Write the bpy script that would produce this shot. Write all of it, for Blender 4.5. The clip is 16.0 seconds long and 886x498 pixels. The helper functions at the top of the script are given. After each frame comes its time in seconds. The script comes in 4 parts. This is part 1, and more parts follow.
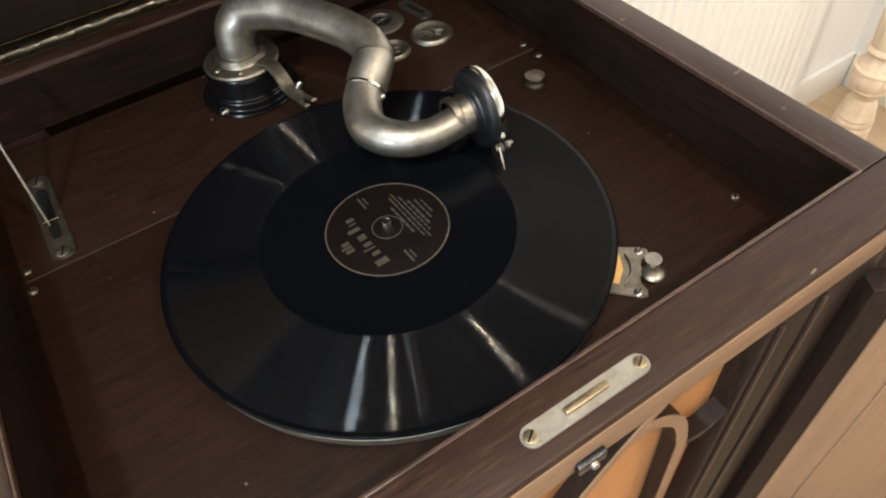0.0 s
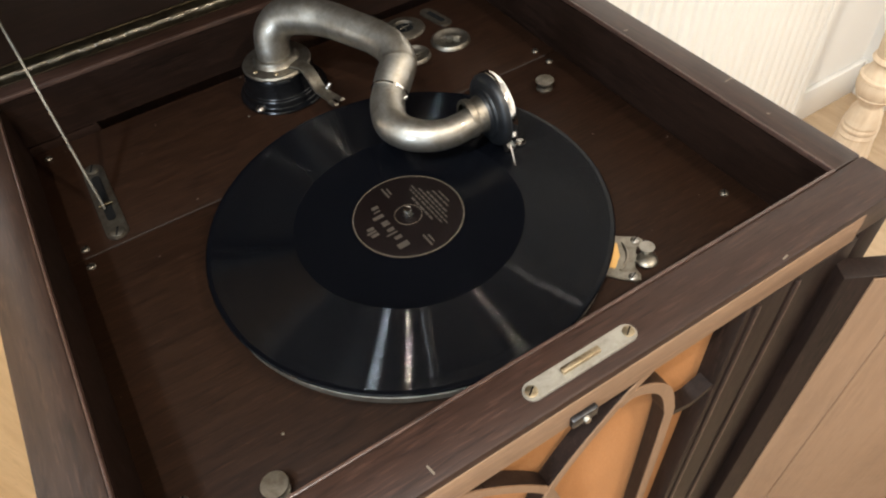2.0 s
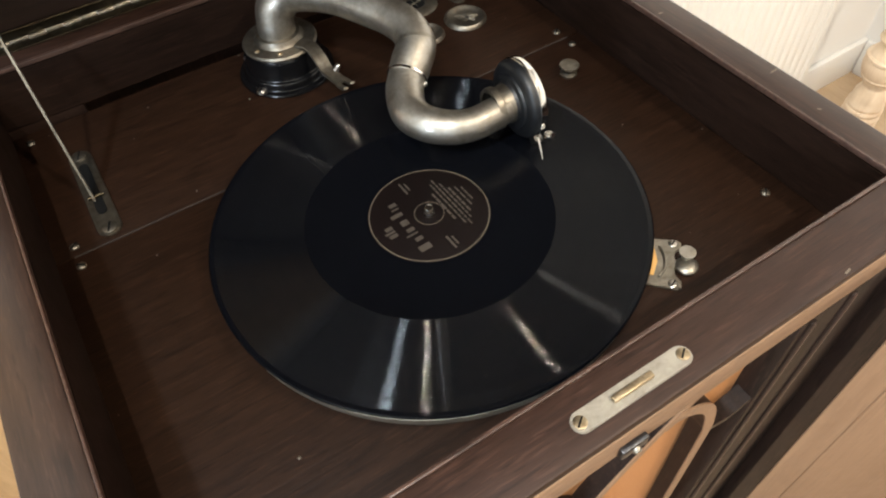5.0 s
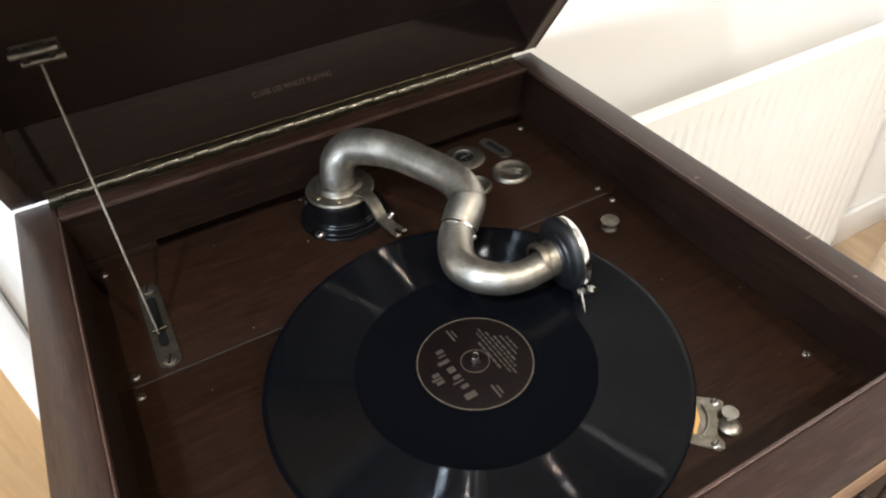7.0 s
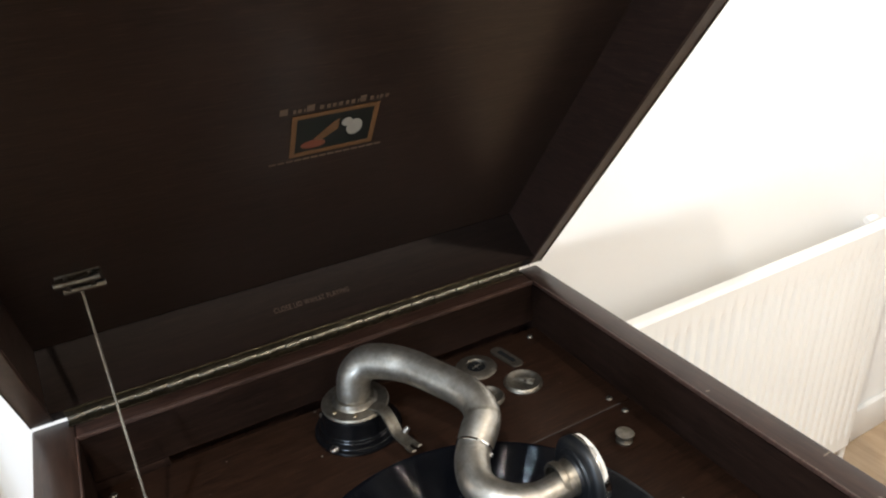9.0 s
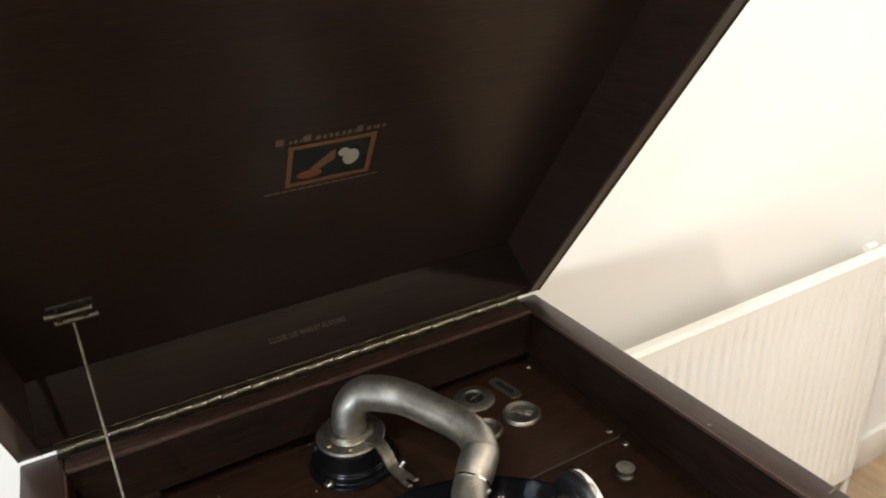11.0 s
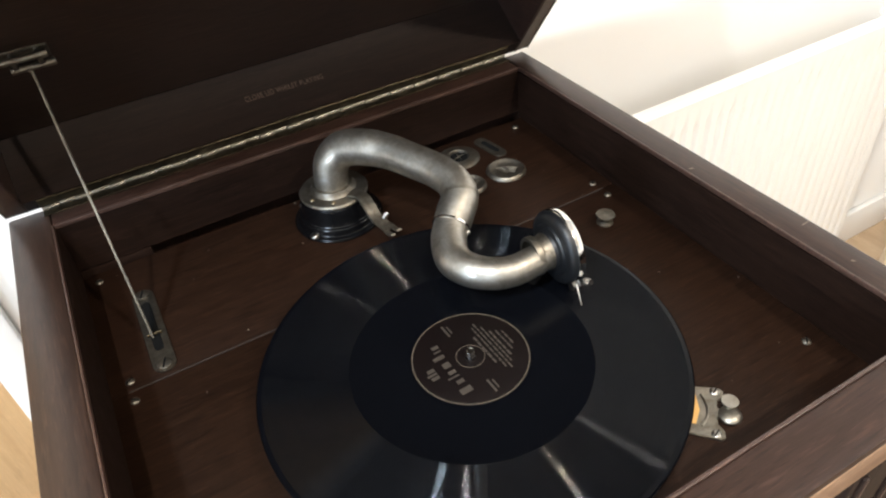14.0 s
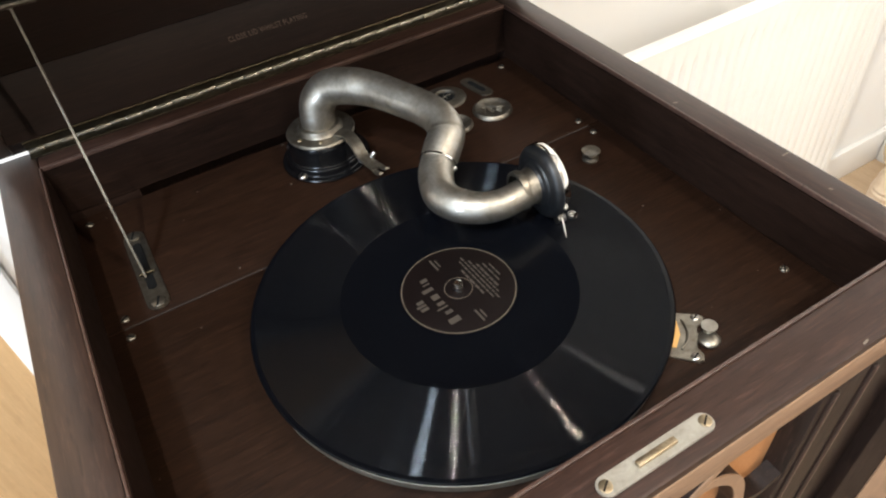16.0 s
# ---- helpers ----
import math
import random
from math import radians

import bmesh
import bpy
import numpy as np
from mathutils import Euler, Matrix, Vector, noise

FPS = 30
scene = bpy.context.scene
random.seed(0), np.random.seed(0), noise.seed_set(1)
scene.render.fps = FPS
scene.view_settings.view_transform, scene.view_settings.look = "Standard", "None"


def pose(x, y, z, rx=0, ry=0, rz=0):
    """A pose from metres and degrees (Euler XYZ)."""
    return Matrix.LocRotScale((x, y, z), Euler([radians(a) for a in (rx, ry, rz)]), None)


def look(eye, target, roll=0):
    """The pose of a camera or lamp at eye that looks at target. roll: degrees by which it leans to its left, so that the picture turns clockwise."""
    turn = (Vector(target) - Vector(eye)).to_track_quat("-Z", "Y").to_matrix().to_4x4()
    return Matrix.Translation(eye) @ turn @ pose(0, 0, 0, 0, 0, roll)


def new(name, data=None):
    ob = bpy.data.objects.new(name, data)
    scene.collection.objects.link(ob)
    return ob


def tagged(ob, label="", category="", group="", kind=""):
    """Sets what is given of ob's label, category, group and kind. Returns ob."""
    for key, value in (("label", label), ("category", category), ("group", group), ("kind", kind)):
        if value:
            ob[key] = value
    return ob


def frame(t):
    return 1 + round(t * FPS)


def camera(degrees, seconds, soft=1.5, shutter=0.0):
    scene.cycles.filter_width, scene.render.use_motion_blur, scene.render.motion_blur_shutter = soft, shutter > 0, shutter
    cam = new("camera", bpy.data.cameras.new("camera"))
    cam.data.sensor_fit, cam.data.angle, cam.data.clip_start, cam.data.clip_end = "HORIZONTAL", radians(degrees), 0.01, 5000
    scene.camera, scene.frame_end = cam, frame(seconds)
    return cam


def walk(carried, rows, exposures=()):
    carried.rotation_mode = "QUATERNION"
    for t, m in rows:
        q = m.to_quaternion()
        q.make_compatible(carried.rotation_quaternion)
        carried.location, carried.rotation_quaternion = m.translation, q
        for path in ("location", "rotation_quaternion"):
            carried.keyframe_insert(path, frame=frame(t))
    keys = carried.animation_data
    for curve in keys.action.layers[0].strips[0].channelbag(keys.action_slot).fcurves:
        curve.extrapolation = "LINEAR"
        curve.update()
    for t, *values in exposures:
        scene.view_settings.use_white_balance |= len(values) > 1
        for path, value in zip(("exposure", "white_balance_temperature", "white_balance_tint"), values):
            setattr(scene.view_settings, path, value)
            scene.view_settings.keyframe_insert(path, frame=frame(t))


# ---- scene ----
cam = camera(65.5, 16.0, 2.1)
PATH = [
    (0, (-0.12, -0.294, 1.206), (0.505, 0.851, -0.309), -6.3),
    (0.5, (-0.123, -0.292, 1.207), (0.511, 0.811, -0.336), -4.4),
    (1, (-0.119, -0.328, 1.217), (0.421, 0.85, -0.307), -2.0),
    (1.5, (-0.117, -0.346, 1.231), (0.434, 0.852, -0.273), -4.4),
    (2, (-0.143, -0.33, 1.238), (0.454, 0.838, -0.272), -6.4),
    (2.5, (-0.158, -0.323, 1.241), (0.468, 0.828, -0.27), -5.0),
    (3, (-0.164, -0.321, 1.242), (0.458, 0.817, -0.281), -4.3),
    (3.2, (-0.167, -0.323, 1.238), (0.435, 0.811, -0.296), -4.8),
    (5.3, (-0.143, -0.274, 1.225), (0.466, 0.807, -0.344), -4.4),
    (5.5, (-0.142, -0.273, 1.226), (0.477, 0.807, -0.34), -4.2),
    (6, (-0.147, -0.274, 1.235), (0.478, 0.841, -0.303), -4.2),
    (6.5, (-0.15, -0.274, 1.242), (0.489, 0.915, -0.233), -4.2),
    (7, (-0.156, -0.275, 1.255), (0.512, 1.069, -0.067), -4.0),
    (7.5, (-0.161, -0.273, 1.266), (0.549, 1.165, 0.072), -4.3),
    (8, (-0.162, -0.272, 1.277), (0.582, 1.249, 0.212), -4.9),
    (8.5, (-0.163, -0.274, 1.287), (0.601, 1.298, 0.316), -4.7),
    (9, (-0.165, -0.273, 1.287), (0.664, 1.322, 0.411), -3.9),
    (9.2, (-0.163, -0.272, 1.286), (0.693, 1.328, 0.444), -3.4),
    (11.3, (-0.158, -0.267, 1.289), (0.688, 1.353, 0.477), -3.7),
    (11.5, (-0.157, -0.269, 1.282), (0.685, 1.35, 0.463), -3.7),
    (12, (-0.157, -0.279, 1.27), (0.652, 1.313, 0.371), -4.7),
    (12.5, (-0.155, -0.281, 1.26), (0.608, 1.242, 0.214), -5.2),
    (13, (-0.154, -0.283, 1.256), (0.58, 1.203, 0.137), -5.5),
    (13.5, (-0.156, -0.284, 1.249), (0.528, 1.139, 0.021), -5.5),
    (14, (-0.151, -0.285, 1.242), (0.515, 1.09, -0.049), -5.8),
    (14.5, (-0.149, -0.289, 1.238), (0.525, 1.039, -0.097), -5.5),
    (15, (-0.148, -0.294, 1.237), (0.516, 1.01, -0.126), -5.7),
    (15.5, (-0.152, -0.297, 1.237), (0.496, 0.999, -0.141), -6.1),
    (16, (-0.158, -0.299, 1.237), (0.482, 0.986, -0.155), -6.2),
]
walk(cam, [(t, look(eye, target, roll)) for t, eye, target, roll in PATH],
     [(0.0, 0.16, 6500, 10), (1.2, 0.26, 6350, 10), (3.0, 0.2, 6500, 10), (5.6, 0.28, 6500, 10), (6.8, 0.28, 6100, 10), (8.5, 0.4, 5950, 10), (9.1, 0.08, 6050, 10), (11.3, -0.06, 6450, 10), (12.7, -0.02, 6550, 10), (13.6, 0.36, 6100, 10), (16.0, 0.36, 6150, 10)])

# ---- world and lights ----
FLOOR, BOARD, RIM = 0.0, 0.85, 0.909
world = bpy.data.worlds.new("room_world")
scene.world = world
world.use_nodes = True
world.node_tree.nodes["Background"].inputs[0].default_value = (0.75, 0.85, 1.0, 1)
world.node_tree.nodes["Background"].inputs[1].default_value = 0.05


def kelvin_lamp(name, place, watts, colour, radius):
    data = bpy.data.lights.new(name, "SPOT")
    data.spot_size, data.spot_blend = radians(164), 0.25
    data.energy, data.color, data.shadow_soft_size = watts, colour, radius
    ob = new(name, data)
    ob.location = place
    return ob


WARM, AMBER, DEEP, COOL = (1.0, 0.935, 0.845), (1.0, 0.91, 0.79), (1.0, 0.86, 0.68), (0.74, 0.88, 1.0)
LAMPS = [  # place of each ceiling bulb, watts, colour, radius
    ((-0.50, -0.58, 2.30), 60, AMBER, 0.022),
    ((0.58, -0.93, 2.30), 60, DEEP, 0.022),
    ((1.40, -0.62, 2.30), 9, WARM, 0.05),
    ((-0.95, -0.57, 2.30), 76, COOL, 0.06),
]
for place, watts, colour, radius in LAMPS:
    kelvin_lamp("bulb_light", place, watts, colour, radius)
window_light = bpy.data.lights.new("window_light", "AREA")
window_light.shape, window_light.size, window_light.size_y = "RECTANGLE", 0.6, 0.95
window_light.energy, window_light.color = 42, (0.75, 0.87, 1.0)
ob = new("window_light", window_light)
ob.matrix_world = look((-2.52, -1.3, 1.5), (0.0, -0.4, 0.9))


# ---- materials ----
def material(name, rough=0.5, metal=0.0, colour=(0.5, 0.5, 0.5)):
    m = bpy.data.materials.new(name)
    m.use_nodes = True
    b = m.node_tree.nodes["Principled BSDF"]
    b.inputs["Base Color"].default_value = (*colour, 1)
    b.inputs["Roughness"].default_value = rough
    b.inputs["Metallic"].default_value = metal
    return m


class Net:
    """Short hand for node links."""

    def __init__(self, m):
        self.t = m.node_tree
        self.b = self.t.nodes["Principled BSDF"]

    def add(self, kind, **values):
        n = self.t.nodes.new(kind)
        for k, v in values.items():
            n.inputs[k].default_value = v
        return n

    def link(self, a, b):
        self.t.links.new(a, b)

    def coords(self, scale, rot=(0, 0, 0)):
        c = self.t.nodes.new("ShaderNodeTexCoord")
        m = self.t.nodes.new("ShaderNodeMapping")
        m.inputs["Scale"].default_value = scale
        m.inputs["Rotation"].default_value = rot
        self.link(c.outputs["Object"], m.inputs["Vector"])
        return m.outputs["Vector"]

    def noise(self, vec, scale, detail=4.0, rough=0.55, distortion=0.0):
        n = self.add("ShaderNodeTexNoise", Scale=scale, Detail=detail, Roughness=rough, Distortion=distortion)
        self.link(vec, n.inputs["Vector"])
        return n.outputs["Fac"]

    def ramp(self, fac, stops):
        r = self.t.nodes.new("ShaderNodeValToRGB")
        el = r.color_ramp.elements
        while len(el) < len(stops):
            el.new(0.5)
        for e, (p, c) in zip(el, stops):
            e.position = p
            e.color = (*c, 1) if len(c) == 3 else c
        self.link(fac, r.inputs["Fac"])
        return r.outputs["Color"]

    def mix(self, fac, a, b, mode="MIX"):
        n = self.t.nodes.new("ShaderNodeMix")
        n.data_type, n.blend_type = "RGBA", mode
        if isinstance(fac, float):
            n.inputs[0].default_value = fac
        else:
            self.link(fac, n.inputs[0])
        for v, s in ((a, 6), (b, 7)):
            if isinstance(v, tuple):
                n.inputs[s].default_value = (*v, 1)
            else:
                self.link(v, n.inputs[s])
        return n.outputs[2]

    def spread(self, fac, lo, hi):
        n = self.add("ShaderNodeMapRange")
        n.inputs["To Min"].default_value, n.inputs["To Max"].default_value = lo, hi
        self.link(fac, n.inputs["Value"])
        return n.outputs["Result"]

    def bump(self, fac, strength, distance=0.001):
        n = self.add("ShaderNodeBump", Strength=strength, Distance=distance)
        self.link(fac, n.inputs["Height"])
        self.link(n.outputs["Normal"], self.b.inputs["Normal"])


def wood(name, light, dark, axis="x", rough=(0.4, 0.56), flecks=0.35, bump=0.25, fine=2.3, spec=0.17, strength=0.7, dust=0.0):
    """Stained, waxed wood: long grain along one axis, short dark pores, blotches and dust."""
    m = material(name)
    n = Net(m)
    along, across = 2.2 * fine, 38.0 * fine
    s = {"x": (along, across, across), "y": (across, along, across), "z": (across, across, along)}[axis]
    p = {"x": (30, 340, 340), "y": (340, 30, 340), "z": (340, 340, 30)}[axis]
    vec = n.coords(s)
    grain = n.noise(vec, 1.6, 6, 0.62, 0.9)
    base = n.ramp(grain, [(0.30, dark), (0.52, tuple(0.5 * (a + b) for a, b in zip(light, dark))), (0.74, light)])
    pores = n.noise(n.coords(p), 1.0, 3, 0.6)
    pore = n.ramp(pores, [(0.34, (1, 1, 1)), (0.46, (0, 0, 0))])
    base = n.mix(n.mix(min(1.0, strength * 1.6), (0.0, 0.0, 0.0), pore), base, tuple(0.45 * c for c in dark))
    streak = {"x": (55, 620, 620), "y": (620, 55, 620), "z": (620, 620, 55)}[axis]
    fleck = n.ramp(n.noise(n.coords(streak), 1.0, 2, 0.5), [(0.56, (0, 0, 0)), (0.70, (1, 1, 1))])
    base = n.mix(n.mix(strength, (0.0, 0.0, 0.0), fleck), base, tuple(1.9 * c for c in light))
    blotch = n.noise(n.coords((1, 1, 1)), 7.0, 3, 0.6)
    base = n.mix(n.spread(blotch, 0.0, flecks), base, tuple(1.35 * c for c in light))
    wear = n.noise(n.coords((1, 1, 1)), 55.0, 5, 0.7)
    if dust:
        v = n.add("ShaderNodeTexVoronoi", Scale=75.0)
        n.link(n.coords((1, 1, 1)), v.inputs["Vector"])
        spot = n.ramp(v.outputs["Distance"], [(0.035, (1, 1, 1)), (0.055, (0, 0, 0))])
        rare = n.ramp(n.noise(n.coords((1, 1, 1)), 31.0, 2, 0.5), [(0.56, (0, 0, 0)), (0.60, (1, 1, 1))])
        base = n.mix(n.mix(1.0, spot, rare, "MULTIPLY"), base, (0.22, 0.19, 0.16))
    n.link(base, n.b.inputs["Base Color"])
    n.link(n.spread(wear, *rough), n.b.inputs["Roughness"])
    n.b.inputs["Specular IOR Level"].default_value = spec
    both = n.mix(0.5, grain, pores)
    n.bump(both, bump, 0.0006)
    return m


def metal(name, colour, tarnish, rough=(0.18, 0.42), scale=60.0, bump=0.06, coat=0.0):
    m = material(name, metal=1.0)
    n = Net(m)
    v = n.coords((1, 1, 1))
    patch = n.noise(v, scale, 6, 0.65, 0.4)
    n.link(n.ramp(patch, [(0.34, tarnish), (0.62, colour)]), n.b.inputs["Base Color"])
    fine = n.noise(v, scale * 6, 4, 0.6)
    n.link(n.spread(n.mix(0.4, patch, fine), rough[1], rough[0]), n.b.inputs["Roughness"])
    n.b.inputs["Coat Weight"].default_value = coat
    n.b.inputs["Coat Roughness"].default_value = 0.06
    n.bump(fine, bump, 0.0004)
    return m


def paint(name, colour, rough=0.55, scale=40.0, vary=0.06, bump=0.12):
    m = material(name)
    n = Net(m)
    v = n.coords((1, 1, 1))
    f = n.noise(v, scale, 5, 0.6)
    g = n.noise(v, 3.0, 3, 0.5)
    c = n.mix(n.spread(g, 0.0, 1.0), tuple(x * (1 - vary) for x in colour), colour)
    n.link(c, n.b.inputs["Base Color"])
    n.b.inputs["Roughness"].default_value = rough
    n.bump(f, bump, 0.0008)
    return m


MAHOGANY_X = wood("dark_mahogany_x", (0.0330, 0.0162, 0.0110), (0.0130, 0.0059, 0.0041), "x", (0.38, 0.55), 0.3, 0.35, 4.0, 0.24, 0.5)
MAHOGANY_Y = wood("dark_mahogany_y", (0.0300, 0.0160, 0.0110), (0.0098, 0.0050, 0.0036), "y", (0.32, 0.46), 0.3, 0.25, 3.0, 0.44, 0.5)
MAHOGANY_Z = wood("dark_mahogany_z", (0.0300, 0.0160, 0.0110), (0.0098, 0.0050, 0.0036), "z", (0.34, 0.50), 0.3, 0.3, 2.3, 0.36, 0.5)
BOARD_WOOD = wood("motor_board_oak", (0.0172, 0.0078, 0.0042), (0.0062, 0.0028, 0.0016), "x", (0.42, 0.6), 0.3, 0.45, 3.2, 0.09, 0.5, 1.0)
# mahogany darkened to hold the shade inside the rim in its colour
SHADED_INNER_X = wood("shaded_inner_wood_x", (0.0155, 0.0080, 0.0054), (0.0052, 0.0027, 0.0019), "x", (0.42, 0.6), 0.3, 0.25, 1.9, 0.1, 0.45)
SHADED_INNER_Y = wood("shaded_inner_wood_y", (0.0155, 0.0080, 0.0054), (0.0052, 0.0027, 0.0019), "y", (0.42, 0.6), 0.3, 0.25, 1.9, 0.1, 0.45)
LID_WOOD = wood("lid_mahogany", (0.0230, 0.0136, 0.0096), (0.0082, 0.0051, 0.0039), "x", (0.26, 0.40), 0.9, 0.26, 2.2, 0.27, 0.75)
LID_EDGE = wood("lid_edge_mahogany", (0.0140, 0.0080, 0.0058), (0.0058, 0.0035, 0.0027), "x", (0.45, 0.6), 0.4, 0.15, 1.7, 0.14, 0.35)
# worn rim edges, and the painted light on the stile ridges
WORN_LIT = wood("worn_lit_edge_mahogany", (0.062, 0.034, 0.025), (0.024, 0.013, 0.010), "x", (0.25, 0.4), 0.3, 0.2, 2.0, 0.5)
TAN_OAK_X = wood("tan_oak_x", (0.225, 0.140, 0.085), (0.14, 0.083, 0.050), "x", (0.5, 0.7), 0.5, 0.2, 1.4, 0.2, 0.2)
TAN_OAK_Z = wood("tan_oak_z", (0.225, 0.138, 0.082), (0.165, 0.098, 0.057), "z", (0.5, 0.7), 0.5, 0.12, 0.7, 0.2, 0.1)
STILE_WOOD = wood("stile_mahogany", (0.018, 0.0105, 0.0078), (0.007, 0.0043, 0.0033), "z")
OAK_DOOR = wood("oak_veneer", (0.62, 0.42, 0.22), (0.48, 0.30, 0.145), "z", (0.4, 0.55), 0.25, 0.12, 0.6, 0.3, 0.1)
FLOOR_WOOD = wood("oak_floor", (0.50, 0.37, 0.24), (0.36, 0.25, 0.15), "y", (0.35, 0.5), 0.25, 0.12, 0.7, 0.3, 0.1)
LIMED = wood("limed_turned_wood", (0.70, 0.58, 0.44), (0.40, 0.27, 0.16), "z", (0.5, 0.7), 0.9, 0.1, 0.8, 0.2, 0.05)
NICKEL = metal("worn_nickel", (0.345, 0.325, 0.285), (0.235, 0.212, 0.176), (0.36, 0.56), 95, 0.4, 0.7)
BRIGHT = metal("bright_chrome", (0.80, 0.79, 0.76), (0.62, 0.59, 0.54), (0.08, 0.2), 90, 0.02)
PLATTER = metal("grey_plated_platter", (0.42, 0.40, 0.35), (0.30, 0.28, 0.24), (0.5, 0.65), 90)
CUP = metal("brown_tarnished_nickel", (0.20, 0.182, 0.150), (0.12, 0.104, 0.082), (0.38, 0.54), 140, 0.1, 0.15)
DULL = metal("dull_nickel_plate", (0.27, 0.25, 0.21), (0.16, 0.14, 0.11), (0.34, 0.5), 140, 0.08, 0.15)
HINGE_METAL = metal("dark_tarnished_brass", (0.10, 0.085, 0.055), (0.04, 0.03, 0.018), (0.3, 0.5), 140)
BRASS = metal("aged_brass", (0.42, 0.35, 0.24), (0.20, 0.15, 0.09), (0.28, 0.5), 110)
AGED = metal("aged_dull_nickel", (0.17, 0.16, 0.135), (0.09, 0.08, 0.065), (0.35, 0.5), 140)
GUN = metal("dark_gunmetal", (0.10, 0.105, 0.115), (0.04, 0.04, 0.045), (0.3, 0.5), 140)
STEEL = metal("steel_screw", (0.42, 0.40, 0.37), (0.14, 0.12, 0.10), (0.2, 0.4), 300)
IRON = paint("black_japanned_iron", (0.003, 0.003, 0.0035), 0.2, 200, 0.3, 0.05)
RUBBER = paint("black_rubber", (0.004, 0.0045, 0.0055), 0.45, 300, 0.3, 0.1)
WALL = paint("white_emulsion", (0.86, 0.845, 0.815), 0.75, 160, 0.03, 0.06)
GLOSS = paint("white_gloss_paint", (0.88, 0.86, 0.82), 0.3, 60, 0.02, 0.03)
JOINT = paint("dusty_joint", (0.027, 0.017, 0.012), 0.8, 500, 0.6, 0.1)
NICK = paint("bare_wood_nick", (0.17, 0.14, 0.105), 0.7, 400, 0.3, 0.1)
CEILING = paint("ceiling_white", (0.85, 0.84, 0.82), 0.85, 120, 0.02, 0.05)
ENAMEL = paint("cream_radiator_enamel", (0.88, 0.86, 0.815), 0.35, 80, 0.03, 0.03)
DARK = material("dark_hole", 0.9, 0.0, (0.004, 0.004, 0.004))
DARK.node_tree.nodes["Principled BSDF"].inputs["Specular IOR Level"].default_value = 0.1
GOLD = paint("gold_transfer", (0.13, 0.062, 0.022), 0.45, 500, 0.3, 0.05)
GILT = paint("gilt_letters", (0.12, 0.078, 0.048), 0.5, 900, 0.5, 0.05)
FADED_GILT = paint("faded_gilt_letters", (0.092, 0.058, 0.037), 0.5, 900, 0.6, 0.05)
CREAM = paint("cream_transfer", (0.30, 0.27, 0.22), 0.5, 300, 0.2, 0.03)
GREEN = paint("dark_green_transfer", (0.0050, 0.0066, 0.0038), 0.5, 200, 0.5, 0.02)
TAN = paint("tan_transfer", (0.12, 0.058, 0.022), 0.45, 200, 0.3, 0.02)
RED = paint("red_transfer", (0.15, 0.042, 0.02), 0.45, 200, 0.3, 0.02)
IVORY = paint("yellowed_scale_card", (0.62, 0.36, 0.11), 0.5, 200, 0.25, 0.03)
LABEL = paint("dark_maroon_label", (0.0050, 0.0028, 0.0026), 0.5, 300, 0.4, 0.05)
LABEL.node_tree.nodes["Principled BSDF"].inputs["Specular IOR Level"].default_value = 0.12
LABEL_GOLD = paint("label_gold_ink", (0.135, 0.108, 0.080), 0.5, 500, 0.3, 0.02)

LABEL_PRINT = paint("label_print_ink", (0.050, 0.040, 0.031), 0.5, 700, 0.5, 0.02)


def cloth_material():
    m = material("orange_grille_cloth", 0.85)
    n = Net(m)
    w = n.add("ShaderNodeTexNoise", Scale=900.0, Detail=2.0)
    n.link(n.coords((1, 1, 0.3)), w.inputs["Vector"])
    g = n.noise(n.coords((1, 1, 1)), 12.0, 4, 0.6)
    c = n.mix(w.outputs["Fac"], (0.36, 0.15, 0.045), (0.50, 0.23, 0.08))
    n.link(n.mix(n.spread(g, 0, 0.5), c, (0.30, 0.13, 0.045)), n.b.inputs["Base Color"])
    n.bump(w.outputs["Fac"], 0.5, 0.0004)
    return m


CLOTH = cloth_material()


